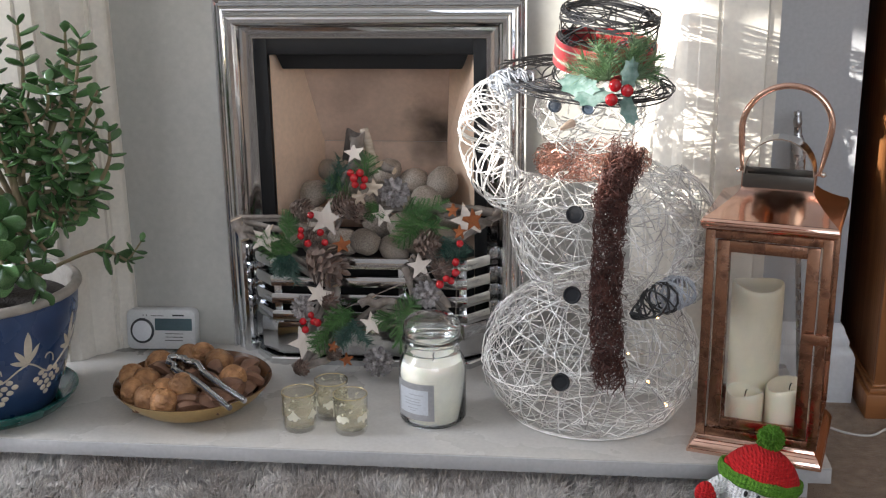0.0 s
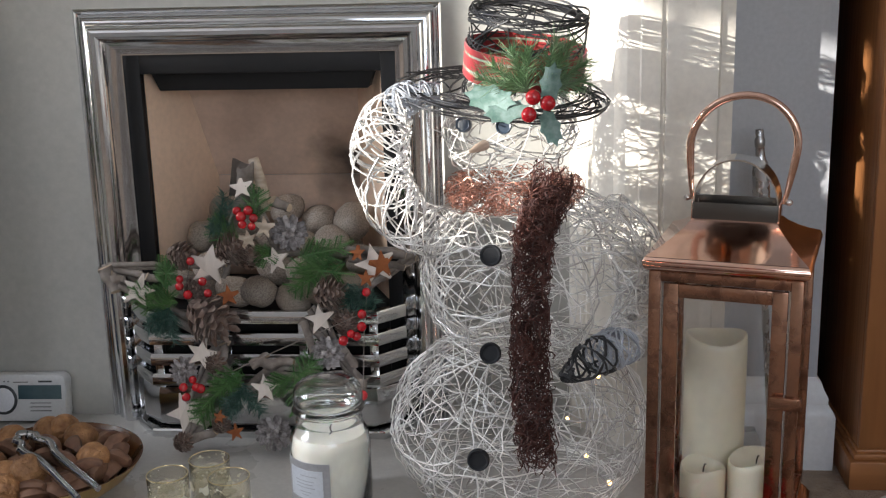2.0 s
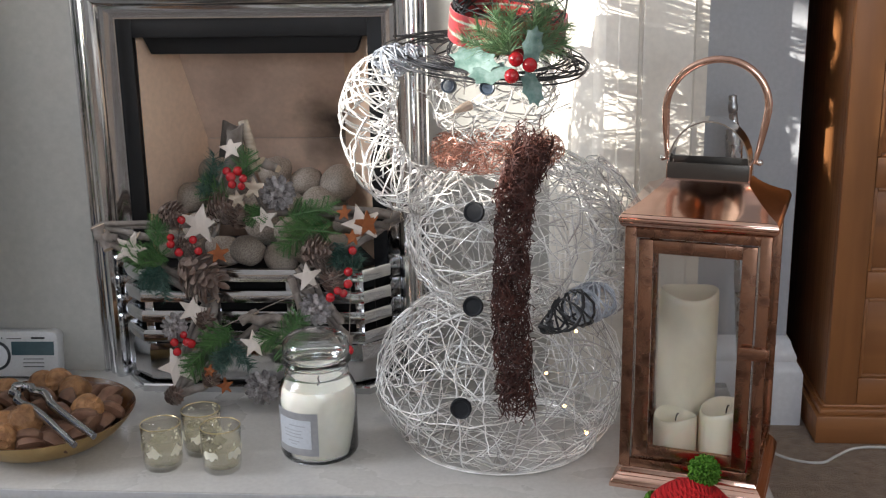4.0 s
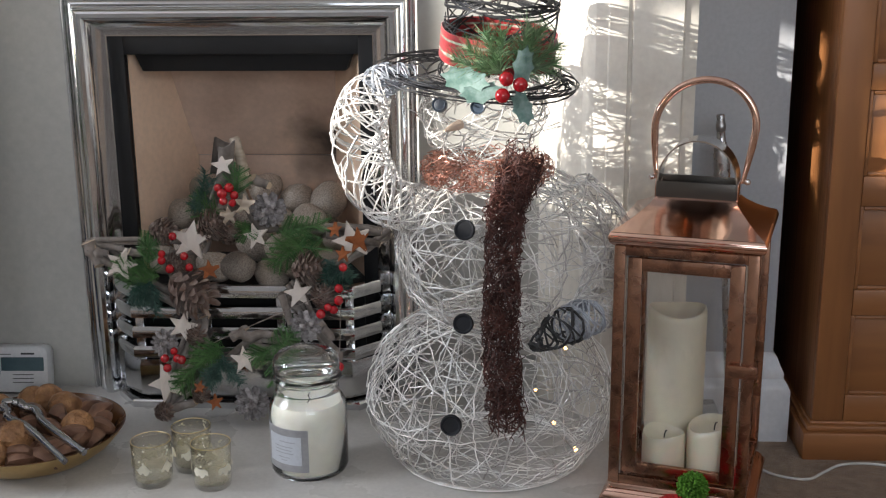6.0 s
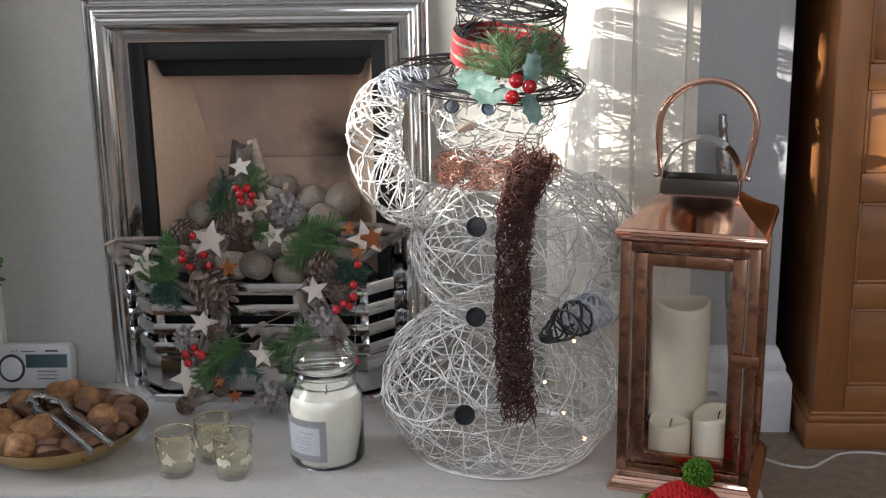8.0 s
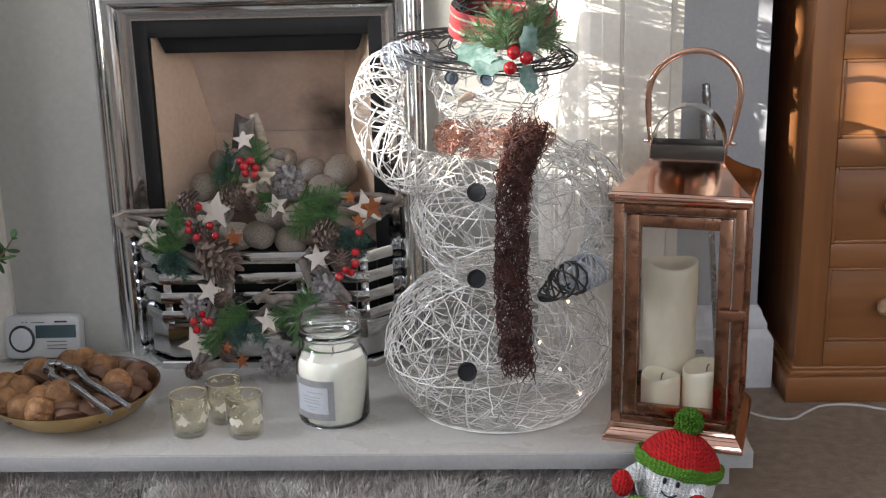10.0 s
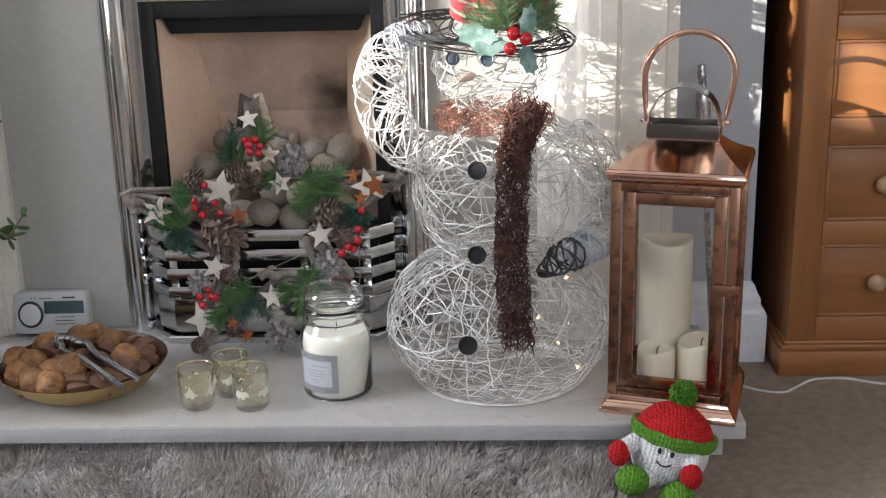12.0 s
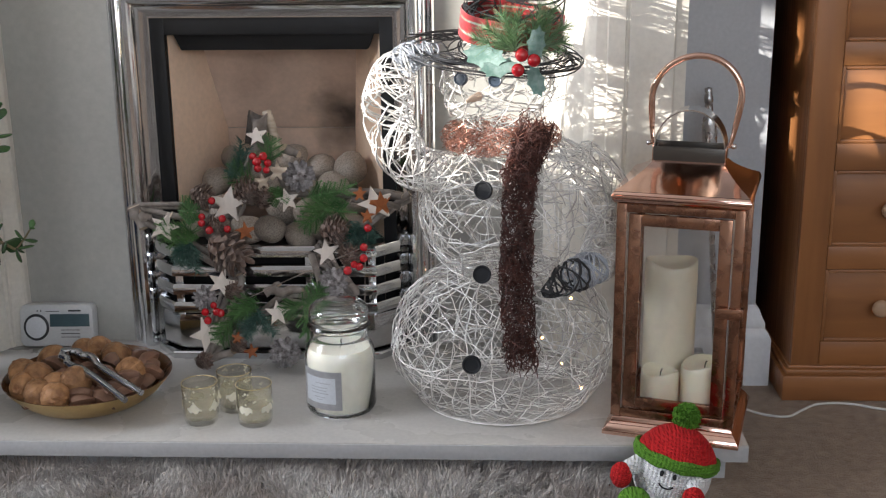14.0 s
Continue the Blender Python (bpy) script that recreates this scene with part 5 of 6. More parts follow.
M_BOWLIN = surface("brown_lacquer", (0.13, 0.055, 0.02), 0.25, second=(0.08, 0.03, 0.012), scale=14, amount=0.5, fine=120, bump=0.03)
M_WALNUT = surface("walnut_shell", (0.45, 0.235, 0.105), 0.5, second=(0.18, 0.08, 0.035), scale=80, amount=0.8, fine=150, bump=0.9, depth=0.004, random=0.18)
M_BRAZIL = surface("brazil_nut_shell", (0.15, 0.075, 0.047), 0.5, second=(0.27, 0.15, 0.095), scale=50, amount=0.7, fine=240, bump=0.4, depth=0.001, random=0.22)

BOWL = pose(-0.263, -0.284, HEARTH)
bowl = thing("nut_bowl", "shallow brass bowl with brown inside on the hearth", "bowl", BOWL)
part("bowl_body", Shape().lathe([(0.0005, 0.0), (0.066, 0.0), (0.074, 0.002), (0.094, 0.011), (0.112, 0.024), (0.126, 0.040), (0.1305, 0.0475)], 64), M_BRASS, bowl, "brass outside of the bowl", smooth=50)
part("bowl_inside", Shape().lathe([(0.1305, 0.0475), (0.1320, 0.0487), (0.1305, 0.0490), (0.1235, 0.0415), (0.109, 0.0265), (0.090, 0.0135), (0.06, 0.006), (0.0005, 0.005)], 64), M_BOWLIN, bowl, "lacquered brown inside", smooth=50)


def walnut_mesh(k):
    def wob(p):
        seam = 0.06 * math.exp(-((p.x / 0.07) ** 2)) - 0.04 * math.exp(-(((abs(p.x) - 0.17) / 0.07) ** 2)) - 0.06 * math.exp(-((p.x / 0.018) ** 2))
        return seam + 0.05 * noise.noise(p * 1.6 + Vector((k, 0, 0))) - 0.075 * math.exp(-((noise.noise(Vector((p.x * 6, p.y * 6, p.z * 2.2)) + Vector((0, k, 0))) / 0.09) ** 2))
    return Shape().ball((0, 0, 0), (0.0215, 0.0205, 0.0235), 44, 30, wob=wob).mesh("walnut", M_WALNUT, 80)


def brazil_mesh(k):
    s = Shape()
    n = 9
    rows = []
    for i in range(n):
        t = i / (n - 1)
        w = 0.0135 * math.sin(math.pi * (0.08 + 0.84 * t)) ** 0.6 * (1 + 0.1 * noise.noise((t * 4, k, 0)))
        bend = 0.006 * math.sin(math.pi * t)
        ring = []
        for a, q in ((-90, 1.0), (-50, 0.84), (-15, 0.80), (30, 1.0), (60, 0.86), (90, 0.82), (120, 0.86), (150, 1.0), (195, 0.80), (230, 0.84)):
            ring.append((w * q * math.cos(radians(a)), w * q * math.sin(radians(a)) + bend, 0.05 * (t - 0.5)))
        rows.append(ring)
    m = len(rows[0])
    v = [p for r in rows for p in r]
    f = [(i * m + j, i * m + (j + 1) % m, (i + 1) * m + (j + 1) % m, (i + 1) * m + j) for i in range(n - 1) for j in range(m)]
    f += [tuple(range(m - 1, -1, -1)), tuple((n - 1) * m + j for j in range(m))]
    return s.add(v, f).mesh("brazil_nut", M_BRAZIL, 45)


rn = random.Random(8)
walnuts = [walnut_mesh(k) for k in range(4)]
brazils = [brazil_mesh(k) for k in range(4)]
WALNUTS = [(-0.312, -0.379, 0.026), (-0.327, -0.325, 0.04), (-0.258, -0.353, 0.044), (-0.354, -0.349, 0.03), (-0.362, -0.3, 0.034), (-0.294, -0.349, 0.032), (-0.233, -0.233, 0.04), (-0.19, -0.298, 0.038), (-0.275, -0.191, 0.034), (-0.283, -0.396, 0.018), (-0.355, -0.215, 0.026), (-0.306, -0.178, 0.028)]
for i, (x, y, z) in enumerate(WALNUTS):
    k, z = min(1, 0.101 / math.hypot(x + 0.263, y + 0.284)), max(z, 0.030)
    x, y = -0.263 + (x + 0.263) * k, -0.284 + (y + 0.284) * k
    solid("walnut", walnuts[i % 4], None, "wrinkled tan walnut in its shell in the nut bowl", "nut", pose(x, y, HEARTH + z + 0.019, rn.uniform(0, 180), rn.uniform(0, 180), rn.uniform(0, 360)) @ Matrix.Diagonal((1.1, 1.1, 1.1, 1)), "nuts in the bowl")
BRAZILS = [(-0.310, -0.285, 0.043), (-0.248, -0.376, 0.036), (-0.232, -0.395, 0.031), (-0.272, -0.395, 0.031), (-0.206, -0.385, 0.030), (-0.162, -0.325, 0.036), (-0.162, -0.252, 0.036), (-0.202, -0.215, 0.036), (-0.165, -0.285, 0.040), (-0.18, -0.365, 0.032), (-0.200, -0.355, 0.036), (-0.269, -0.265, 0.042),
           (-0.225, -0.315, 0.042), (-0.19, -0.325, 0.042), (-0.33, -0.245, 0.034), (-0.30, -0.19, 0.03), (-0.178, -0.240, 0.042), (-0.235, -0.185, 0.030), (-0.225, -0.27, 0.045), (-0.255, -0.30, 0.040), (-0.33, -0.375, 0.028), (-0.29, -0.315, 0.036), (-0.245, -0.345, 0.022), (-0.155, -0.30, 0.03), (-0.215, -0.345, 0.03)]
for i, (x, y, z) in enumerate(BRAZILS):
    k = min(1, 0.098 / max(math.hypot(x + 0.263, y + 0.284), 1e-6))
    x, y, z = -0.263 + (x + 0.263) * k, -0.284 + (y + 0.284) * k, z + 0.002 + 0.010 * (1 - min(1, (math.hypot(x + 0.263, y + 0.284) / 0.1) ** 2))
    solid("brazil_nut", brazils[i % 4], None, "brown three-sided brazil nut in the nut bowl", "nut", pose(x, y, HEARTH + z + 0.006, 90 + rn.uniform(-22, 22), rn.uniform(-30, 30), rn.uniform(0, 360)), "nuts in the bowl")
for i in range(26):
    a, r = rn.uniform(0, 6.28), 0.092 * math.sqrt(rn.random())
    x, y = -0.263 + r * math.cos(a), -0.284 + r * math.sin(a)
    solid("brazil_nut", brazils[i % 4], None, "brown three-sided brazil nut in the nut bowl", "nut", pose(x, y, HEARTH + 0.020 + 0.13 * max(r - 0.03, 0), 90 + rn.uniform(-15, 15), 0, rn.uniform(0, 360)), "nuts in the bowl")

# nutcracker lying on the nuts
cr = thing("nutcracker", "chrome plier nutcracker lying open on the nuts", "nutcracker", pose(-0.296, -0.283, 0.157))
H0, E1, E2 = Vector((-0.296, -0.283, 0.157)), Vector((-0.153, -0.439, 0.142)), Vector((-0.137, -0.411, 0.142))


def cracker_arm(end, side):
    d = (end - H0)
    t = d.normalized()
    w = Vector((t.y, -t.x, 0)).normalized() * side
    pts = [H0 + w * 0.004, H0 + t * 0.012 + w * 0.013, H0 + t * 0.026 + w * 0.010, H0 + t * 0.042 + w * 0.0165, H0 + t * 0.062 + w * 0.0135, H0 + t * 0.08 + w * 0.007, H0 + t * 0.12 + w * 0.0035, H0 + t * 0.165 + w * 0.002, H0 + d]
    pts = [p - cr.matrix_world.translation for p in spline(pts, 4)]
    n = len(pts)
    rad = [0.0068 if i < n * 0.6 else 0.0068 - 0.0022 * (i / n - 0.6) / 0.4 for i in range(n)]
    return Shape().tube(pts, rad, 8, flat=0.8)


# Chrome colour lowered: the dark reflections on the arms are painted in.
M_CRACKER = surface("toned_down_chrome", (0.46, 0.46, 0.47), 0.18, 1.0, scale=30, amount=0.4, fine=90, bump=0.03, depth=0.001)
part("arm", cracker_arm(E1, 1), M_CRACKER, cr, smooth=60)
part("arm", cracker_arm(E2, -1), M_CRACKER, cr, smooth=60)
part("hinge", Shape().lathe([(0.0005, -0.006), (0.0075, -0.006), (0.009, -0.004), (0.009, 0.004), (0.0075, 0.006), (0.0005, 0.006)], 20), M_CHROME, cr, "round chrome hinge")

# alarm box
M_ALARM = surface("white_plastic", (0.56, 0.565, 0.57), 0.4, second=(0.52, 0.525, 0.53), scale=20, amount=0.3, fine=200, bump=0.03)
M_ALARM2 = surface("dark_grey_plastic", (0.028, 0.03, 0.033), 0.4, bump=0.02)
M_DIAL = surface("pale_dial", (0.66, 0.67, 0.70), 0.5, bump=0.1, fine=400)
M_SCREEN = surface("teal_display", (0.045, 0.08, 0.095), 0.12, second=(0.09, 0.14, 0.15), scale=14, amount=0.5, bump=0)
alarm = thing("gas_alarm", "white plastic alarm with round dial and teal display on the hearth", "alarm", pose(-0.404, -0.022, HEARTH, -9, 0, 2) @ Matrix.Diagonal((0.94, 1, 1, 1)))


def rounded(w, h, r, n=6):
    out = []
    for cx, cy, a0 in ((w - r, r, -90), (w - r, h - r, 0), (-w + r, h - r, 90), (-w + r, r, 180)):
        for i in range(n + 1):
            a = radians(a0 + 90 * i / n)
            out.append((cx + r * math.cos(a), cy + r * math.sin(a)))
    return out


UP = pose(0, 0, 0, 90, 0, 0)
case = Shape().extrude(rounded(0.071, 0.077, 0.013), 0.0, 0.030, 0, UP)
part("case", case, M_ALARM, alarm, bevel=0.003)


def disc(x, z, r, y0, y1):
    return Shape().lathe([(0.0002, -y0), (r, -y0), (r, -y1 - 0.0007), (r - 0.0012, -y1), (0.0002, -y1)], 36, at=pose(x, 0, z, 90, 0, 0) @ pose(0, 0, 0, 0, 0, 0))


part("dial_ring", disc(-0.0385, 0.036, 0.0245, -0.029, -0.0318), M_ALARM2, alarm, "dark grey dial ring")
part("dial", disc(-0.0385, 0.036, 0.0198, -0.031, -0.0336), M_DIAL, alarm, "pale grey dial")
part("display", Shape().box((-0.012, -0.0308, 0.037), (0.064, -0.0298, 0.060)), M_SCREEN, alarm, "teal display window", smooth=0)
for z in (0.030, 0.0235, 0.017):
    part("vent_slot", Shape().box((0.008, -0.0306, z), (0.045, -0.0297, z + 0.0012)), M_ALARM2, alarm)
for x0, x1, z in ((-0.02, 0.006, 0.0645), (0.024, 0.048, 0.0645)):
    part("print_bar", Shape().box((x0, -0.0306, z), (x1, -0.0297, z + (0.003 if x0 > 0 else 0.0012))), M_ALARM2, alarm)
for x in (-0.036, -0.029):
    part("indicator", Shape().ball((x, -0.0297, 0.066), 0.0014, 8, 6), M_ALARM2, alarm)

# ---- jade plant in a blue pot ----
M_POT = surface("blue_glaze", (0.034, 0.066, 0.155), 0.28, second=(0.02, 0.04, 0.10), scale=12, amount=0.7, fine=140, bump=0.1, coat=0.3)
M_RIM = surface("bare_rim", (0.36, 0.33, 0.29), 0.7, second=(0.22, 0.20, 0.18), scale=30, amount=0.7, fine=200, bump=0.2)
M_SLIP = surface("cream_slip", (0.58, 0.52, 0.42), 0.5, second=(0.45, 0.40, 0.33), scale=60, amount=0.5, fine=200, bump=0.2)
M_SAUCER = surface("green_glaze", (0.012, 0.11, 0.095), 0.25, second=(0.008, 0.07, 0.065), scale=14, amount=0.6, fine=140, bump=0.05, coat=0.4)
M_SOIL = surface("dark_soil", (0.022, 0.016, 0.012), 0.95, scale=80, amount=0.7, fine=220, bump=1.0, depth=0.006)
M_LEAF = surface("jade_leaf", (0.05, 0.12, 0.04), 0.18, second=(0.105, 0.20, 0.075), scale=25, amount=0.6, fine=120, bump=0.05, random=0.35, coat=0.2)
M_STEM = surface("jade_stem", (0.23, 0.16, 0.10), 0.75, second=(0.15, 0.16, 0.07), scale=35, amount=0.7, fine=180, bump=0.4)

PX, PY = -0.603, -0.312
saucer = solid("saucer", Shape().lathe([(0.0005, 0.0), (0.108, 0.0), (0.118, 0.006), (0.133, 0.022), (0.136, 0.028), (0.132, 0.0285), (0.128, 0.023), (0.113, 0.009), (0.0005, 0.007)], 64), M_SAUCER, "dark green glazed saucer under the plant pot", "saucer", pose(PX, PY, HEARTH), smooth=50)
POT = pose(PX, PY, HEARTH + 0.0075)
pot = thing("plant_pot", "blue glazed plant pot with cream slip flowers in a saucer", "plant pot", POT)
POTP = [(0.0005, 0.0), (0.092, 0.0), (0.099, 0.005), (0.108, 0.03), (0.124, 0.075), (0.139, 0.12), (0.149, 0.160), (0.1515, 0.185), (0.150, 0.196)]
part("pot_body", Shape().lathe(POTP, 72), M_POT, pot, "blue glazed body", smooth=50)
part("rim", Shape().lathe([(0.150, 0.196), (0.157, 0.199), (0.160, 0.204), (0.159, 0.210), (0.154, 0.213), (0.146, 0.212), (0.142, 0.205), (0.138, 0.15)], 72), M_RIM, pot, "worn bare clay rim", smooth=50)
solid("potting_soil", Shape().lathe([(0.1385, 0.178), (0.10, 0.186), (0.05, 0.19), (0.0005, 0.192)], 40, wob=lambda a, z: 0.0 if z < 0.18 else 0.03 * noise.noise((math.cos(a) * 3, math.sin(a) * 3, z * 50))), M_SOIL, "dark potting soil in the pot", "soil", POT, smooth=60)


def pot_r(z):
    for (r0, z0), (r1, z1) in zip(POTP, POTP[1:]):
        if z0 <= z <= z1:
            return r0 + (r1 - r0) * (z - z0) / max(z1 - z0, 1e-6)
    return 0.15


def on_pot(a, z, lift=0.0006):
    r = pot_r(z) + lift
    return Vector((r * math.cos(radians(a)), r * math.sin(radians(a)), z))


def petal(a, z, da, dz, wide):
    """A leaf of slip lying on the pot."""
    s = Shape()
    n = 8
    v = []
    ln = math.hypot(da * 0.0024, dz)
    for i in range(n + 1):
        t = i / n
        w = wide * math.sin(math.pi * t) ** 0.7
        ca, cz = a + da * t, z + dz * t
        pa, pz = dz / ln, -da * 0.0024 / ln
        v += [on_pot(ca - pa * w / 0.0024, cz - pz * w, 0.0004), on_pot(ca, cz, 0.0018), on_pot(ca + pa * w / 0.0024, cz + pz * w, 0.0004)]
    f = []
    for i in range(n):
        for k in range(2):
            f.append((i * 3 + k, i * 3 + k + 1, (i + 1) * 3 + k + 1, (i + 1) * 3 + k))
    return s.add(v, f)


for base in (-38, -78, -118, 2, 42, -158):
    for da, dz, w in ((0, 0.060, 0.0068), (-9, 0.030, 0.0046), (8, 0.034, 0.0046), (-12, 0.010, 0.0042)):
        part("slip_petal", petal(base, 0.105, da, dz, w), M_SLIP, pot, smooth=60)
    vine = [on_pot(base - 40 * t, 0.105 - 0.022 * math.sin(math.pi * t) + 0.004 * math.sin(9 * t), 0.0008) for t in [i / 20 for i in range(21)]]
    part("slip_vine", Shape().tube(vine, 0.0016, 5), M_SLIP, pot, smooth=60)
    curl = [on_pot(base - 22 + 4 * math.cos(q), 0.095 + 0.012 * math.sin(q) + 0.004 * q, 0.0008) for q in [i * 0.3 for i in range(12)]]
    part("slip_vine", Shape().tube(curl, 0.0012, 5), M_SLIP, pot, smooth=60)
    for j, (da, z) in enumerate(((-20, 0.083), (-28, 0.080), (-13, 0.078), (-24, 0.071), (-32, 0.070), (-17, 0.068), (-9, 0.068), (-28, 0.061), (-21, 0.059), (-13, 0.058), (-24, 0.049), (-17, 0.048), (-20, 0.039))):
        c = on_pot(base + da, z)
        m = Matrix.Translation(c) @ along((math.cos(radians(base + da)), math.sin(radians(base + da)), -0.25))
        part("slip_dot", Shape().ball((0, 0, 0), (0.0060, 0.0052, 0.0014), 10, 6, at=m), M_SLIP, pot, smooth=60)

rp = random.Random(17)


def leaf_mesh():
    s = Shape()
    n, m = 9, 8
    v, f = [], []
    for i in range(n):
        t = i / (n - 1)
        w = 0.35 * (math.sin(math.pi * (0.05 + 0.90 * t ** 1.5)) ** 0.72)
        th = 0.10 * math.sin(math.pi * (0.1 + 0.84 * t)) ** 0.6
        y = 0.12 * t * t
        for j in range(m):
            a = 2 * math.pi * j / m
            v.append((w * math.cos(a), t, y + th * math.sin(a) + 0.05 * (w * math.cos(a)) ** 2))
    for i in range(n - 1):
        for j in range(m):
            f.append((i * m + j, i * m + (j + 1) % m, (i + 1) * m + (j + 1) % m, (i + 1) * m + j))
    f += [tuple(range(m)), tuple((n - 1) * m + j for j in range(m - 1, -1, -1))]
    return s.add(v, f).mesh("leaf", M_LEAF, 70)


leaf = leaf_mesh()
plant = thing("jade_plant", "bushy green jade plant with thick glossy leaves in the blue pot", "plant", POT)
pinv = POT.inverted()
leaves = []


def put_leaf(p, way, up, size):
    y = Vector(way).normalized()
    z = (Vector(up) - y * Vector(up).dot(y))
    z = z.normalized() if z.length > 1e-3 else y.orthogonal().normalized()
    x = y.cross(z)
    m = Matrix((x, y, z)).transposed().to_4x4()
    m.translation = p
    leaves.append(pinv @ m @ Matrix.Diagonal((size * rp.uniform(0.8, 1.05), size, size, 1)))


def shoot(pts, r0, r1, pairs, size, start=0.25, droop=0.3):
    line = spline(pts, 6)
    n = len(line)
    part("stem", Shape().tube([pinv @ p for p in line], [r0 + (r1 - r0) * i / (n - 1) for i in range(n)], 8), M_STEM, plant, smooth=60)
    turn = rp.uniform(0, 3)
    for k in range(pairs):
        t = start + (1 - start) * k / max(pairs - 1, 1)
        i = min(int(t * (n - 1)), n - 2)
        p = line[i].lerp(line[i + 1], t * (n - 1) - i)
        d = (line[i + 1] - line[i]).normalized()
        u = d.orthogonal().normalized()
        w = d.cross(u)
        a = turn + k * math.pi / 2 + rp.uniform(-0.25, 0.25)
        for sg in (0, math.pi):
            if rp.random() < 0.08:
                continue
            side = u * math.cos(a + sg) + w * math.sin(a + sg)
            last = 0.9 if k == pairs - 1 else 0.35
            sz = size * rp.uniform(0.75, 1.15) * (0.65 if k == pairs - 1 else 1.0)
            put_leaf(p, side + d * last + Vector((0, 0, -droop * rp.random() * 0.5)), d, sz)


# trunk and limbs
base_p = Vector((PX + 0.01, PY, HEARTH + 0.19))
knot = Vector((PX + 0.075, PY + 0.02, 0.44))
for pts, r0, r1 in (([base_p, (PX + 0.03, PY + 0.01, 0.35), knot], 0.016, 0.011), ([base_p + Vector((-0.03, 0.02, 0)), (PX - 0.03, PY + 0.03, 0.38), (PX - 0.02, PY + 0.04, 0.50)], 0.014, 0.009), ([base_p + Vector((0.02, -0.04, 0)), (PX + 0.05, PY - 0.05, 0.33), (PX + 0.09, PY - 0.05, 0.37)], 0.010, 0.007)):
    part("stem", Shape().tube([pinv @ p for p in spline(pts, 6)], [r0 + (r1 - r0) * i / 12 for i in range(13)], 10), M_STEM, plant, smooth=60)
# upright shoots
SHOOTS = [((-0.508, -0.27, 0.712), 9), ((-0.400, -0.285, 0.692), 10), ((-0.435, -0.26, 0.700), 9), ((-0.378, -0.29, 0.612), 8), ((-0.362, -0.30, 0.548), 7), ((-0.545, -0.29, 0.70), 9), ((-0.585, -0.26, 0.71), 9), ((-0.63, -0.30, 0.70), 9), ((-0.47, -0.24, 0.64), 8), ((-0.49, -0.33, 0.60), 8), ((-0.55, -0.34, 0.62), 8),
          ((-0.43, -0.34, 0.53), 7), ((-0.40, -0.25, 0.56), 7), ((-0.60, -0.35, 0.60), 8), ((-0.68, -0.32, 0.66), 8), ((-0.72, -0.28, 0.58), 7), ((-0.66, -0.22, 0.64), 8), ((-0.40, -0.31, 0.47), 6), ((-0.425, -0.27, 0.47), 6)]
for (x, y, z), pairs in SHOOTS:
    tip = Vector((x, y, z))
    start = knot if x > PX else Vector((PX - 0.02, PY + 0.04, 0.50))
    start = start + Vector((rp.uniform(-0.02, 0.02), rp.uniform(-0.02, 0.02), rp.uniform(-0.06, 0.0)))
    m = start.lerp(tip, 0.45) + Vector(((tip.x - start.x) * 0.25, 0, -abs(tip.x - start.x) * 0.2))
    kink = Vector((rp.uniform(-0.022, 0.022), rp.uniform(-0.015, 0.015), rp.uniform(-0.01, 0.01)))
    shoot([start, m + kink, m.lerp(tip, 0.5) - kink * 0.8, tip], 0.0055, 0.0022, pairs, 0.038, 0.30)
    for _ in range(int(rp.random() < 0.7)):
        p = start.lerp(tip, rp.uniform(0.25, 0.6))
        q = p + Vector((rp.uniform(-0.03, 0.05), rp.uniform(-0.05, 0.02), rp.uniform(0.05, 0.11)))
        shoot([p, p.lerp(q, 0.5) + Vector((0.008, -0.005, -0.006)), q], 0.0034, 0.0018, 4, 0.044, 0.35)
# low broad-leaved shoots over the rim
LOWS = [((-0.47, -0.40, 0.345), 4, 0.050), ((-0.505, -0.42, 0.36), 4, 0.050), ((-0.455, -0.37, 0.37), 4, 0.046), ((-0.56, -0.43, 0.36), 4, 0.048), ((-0.61, -0.42, 0.37), 4, 0.046), ((-0.44, -0.33, 0.40), 5, 0.040), ((-0.52, -0.38, 0.42), 5, 0.042), ((-0.58, -0.38, 0.44), 5, 0.040), ((-0.66, -0.40, 0.40), 4, 0.044), ((-0.41, -0.30, 0.42), 5, 0.032),
        ((-0.47, -0.38, 0.31), 3, 0.046), ((-0.46, -0.30, 0.45), 5, 0.036)]
for (x, y, z), pairs, size in LOWS:
    tip = Vector((x, y, z))
    start = base_p.lerp(knot, rp.uniform(0.35, 0.8))
    shoot([start, start.lerp(tip, 0.5) + Vector((0, 0, 0.02)), tip], 0.0055, 0.003, pairs, size, 0.45, 0.5)
# trailing branch
shoot([(-0.52, -0.30, 0.30), (-0.493, -0.25, 0.309), (-0.436, -0.25, 0.333), (-0.406, -0.25, 0.334), (-0.373, -0.25, 0.318)], 0.0042, 0.0022, 4, 0.040, 0.55)
shoot([(-0.373, -0.25, 0.318), (-0.360, -0.25, 0.333), (-0.346, -0.25, 0.352)], 0.0018, 0.0014, 3, 0.024, 0.1)

# the leaves towards the room stand alone, the rest are one mass
leaves.sort(key=lambda m: -(POT @ m).translation.x)
for m in leaves[:300]:
    part("leaf", leaf, None, plant, at=m)
rest = Shape()
for m in leaves[300:]:
    rest.add([m @ v.co for v in leaf.vertices], [tuple(p.vertices) for p in leaf.polygons])
tagged(part("leaf_mass", rest, M_LEAF, plant, smooth=70), kind="stuff")

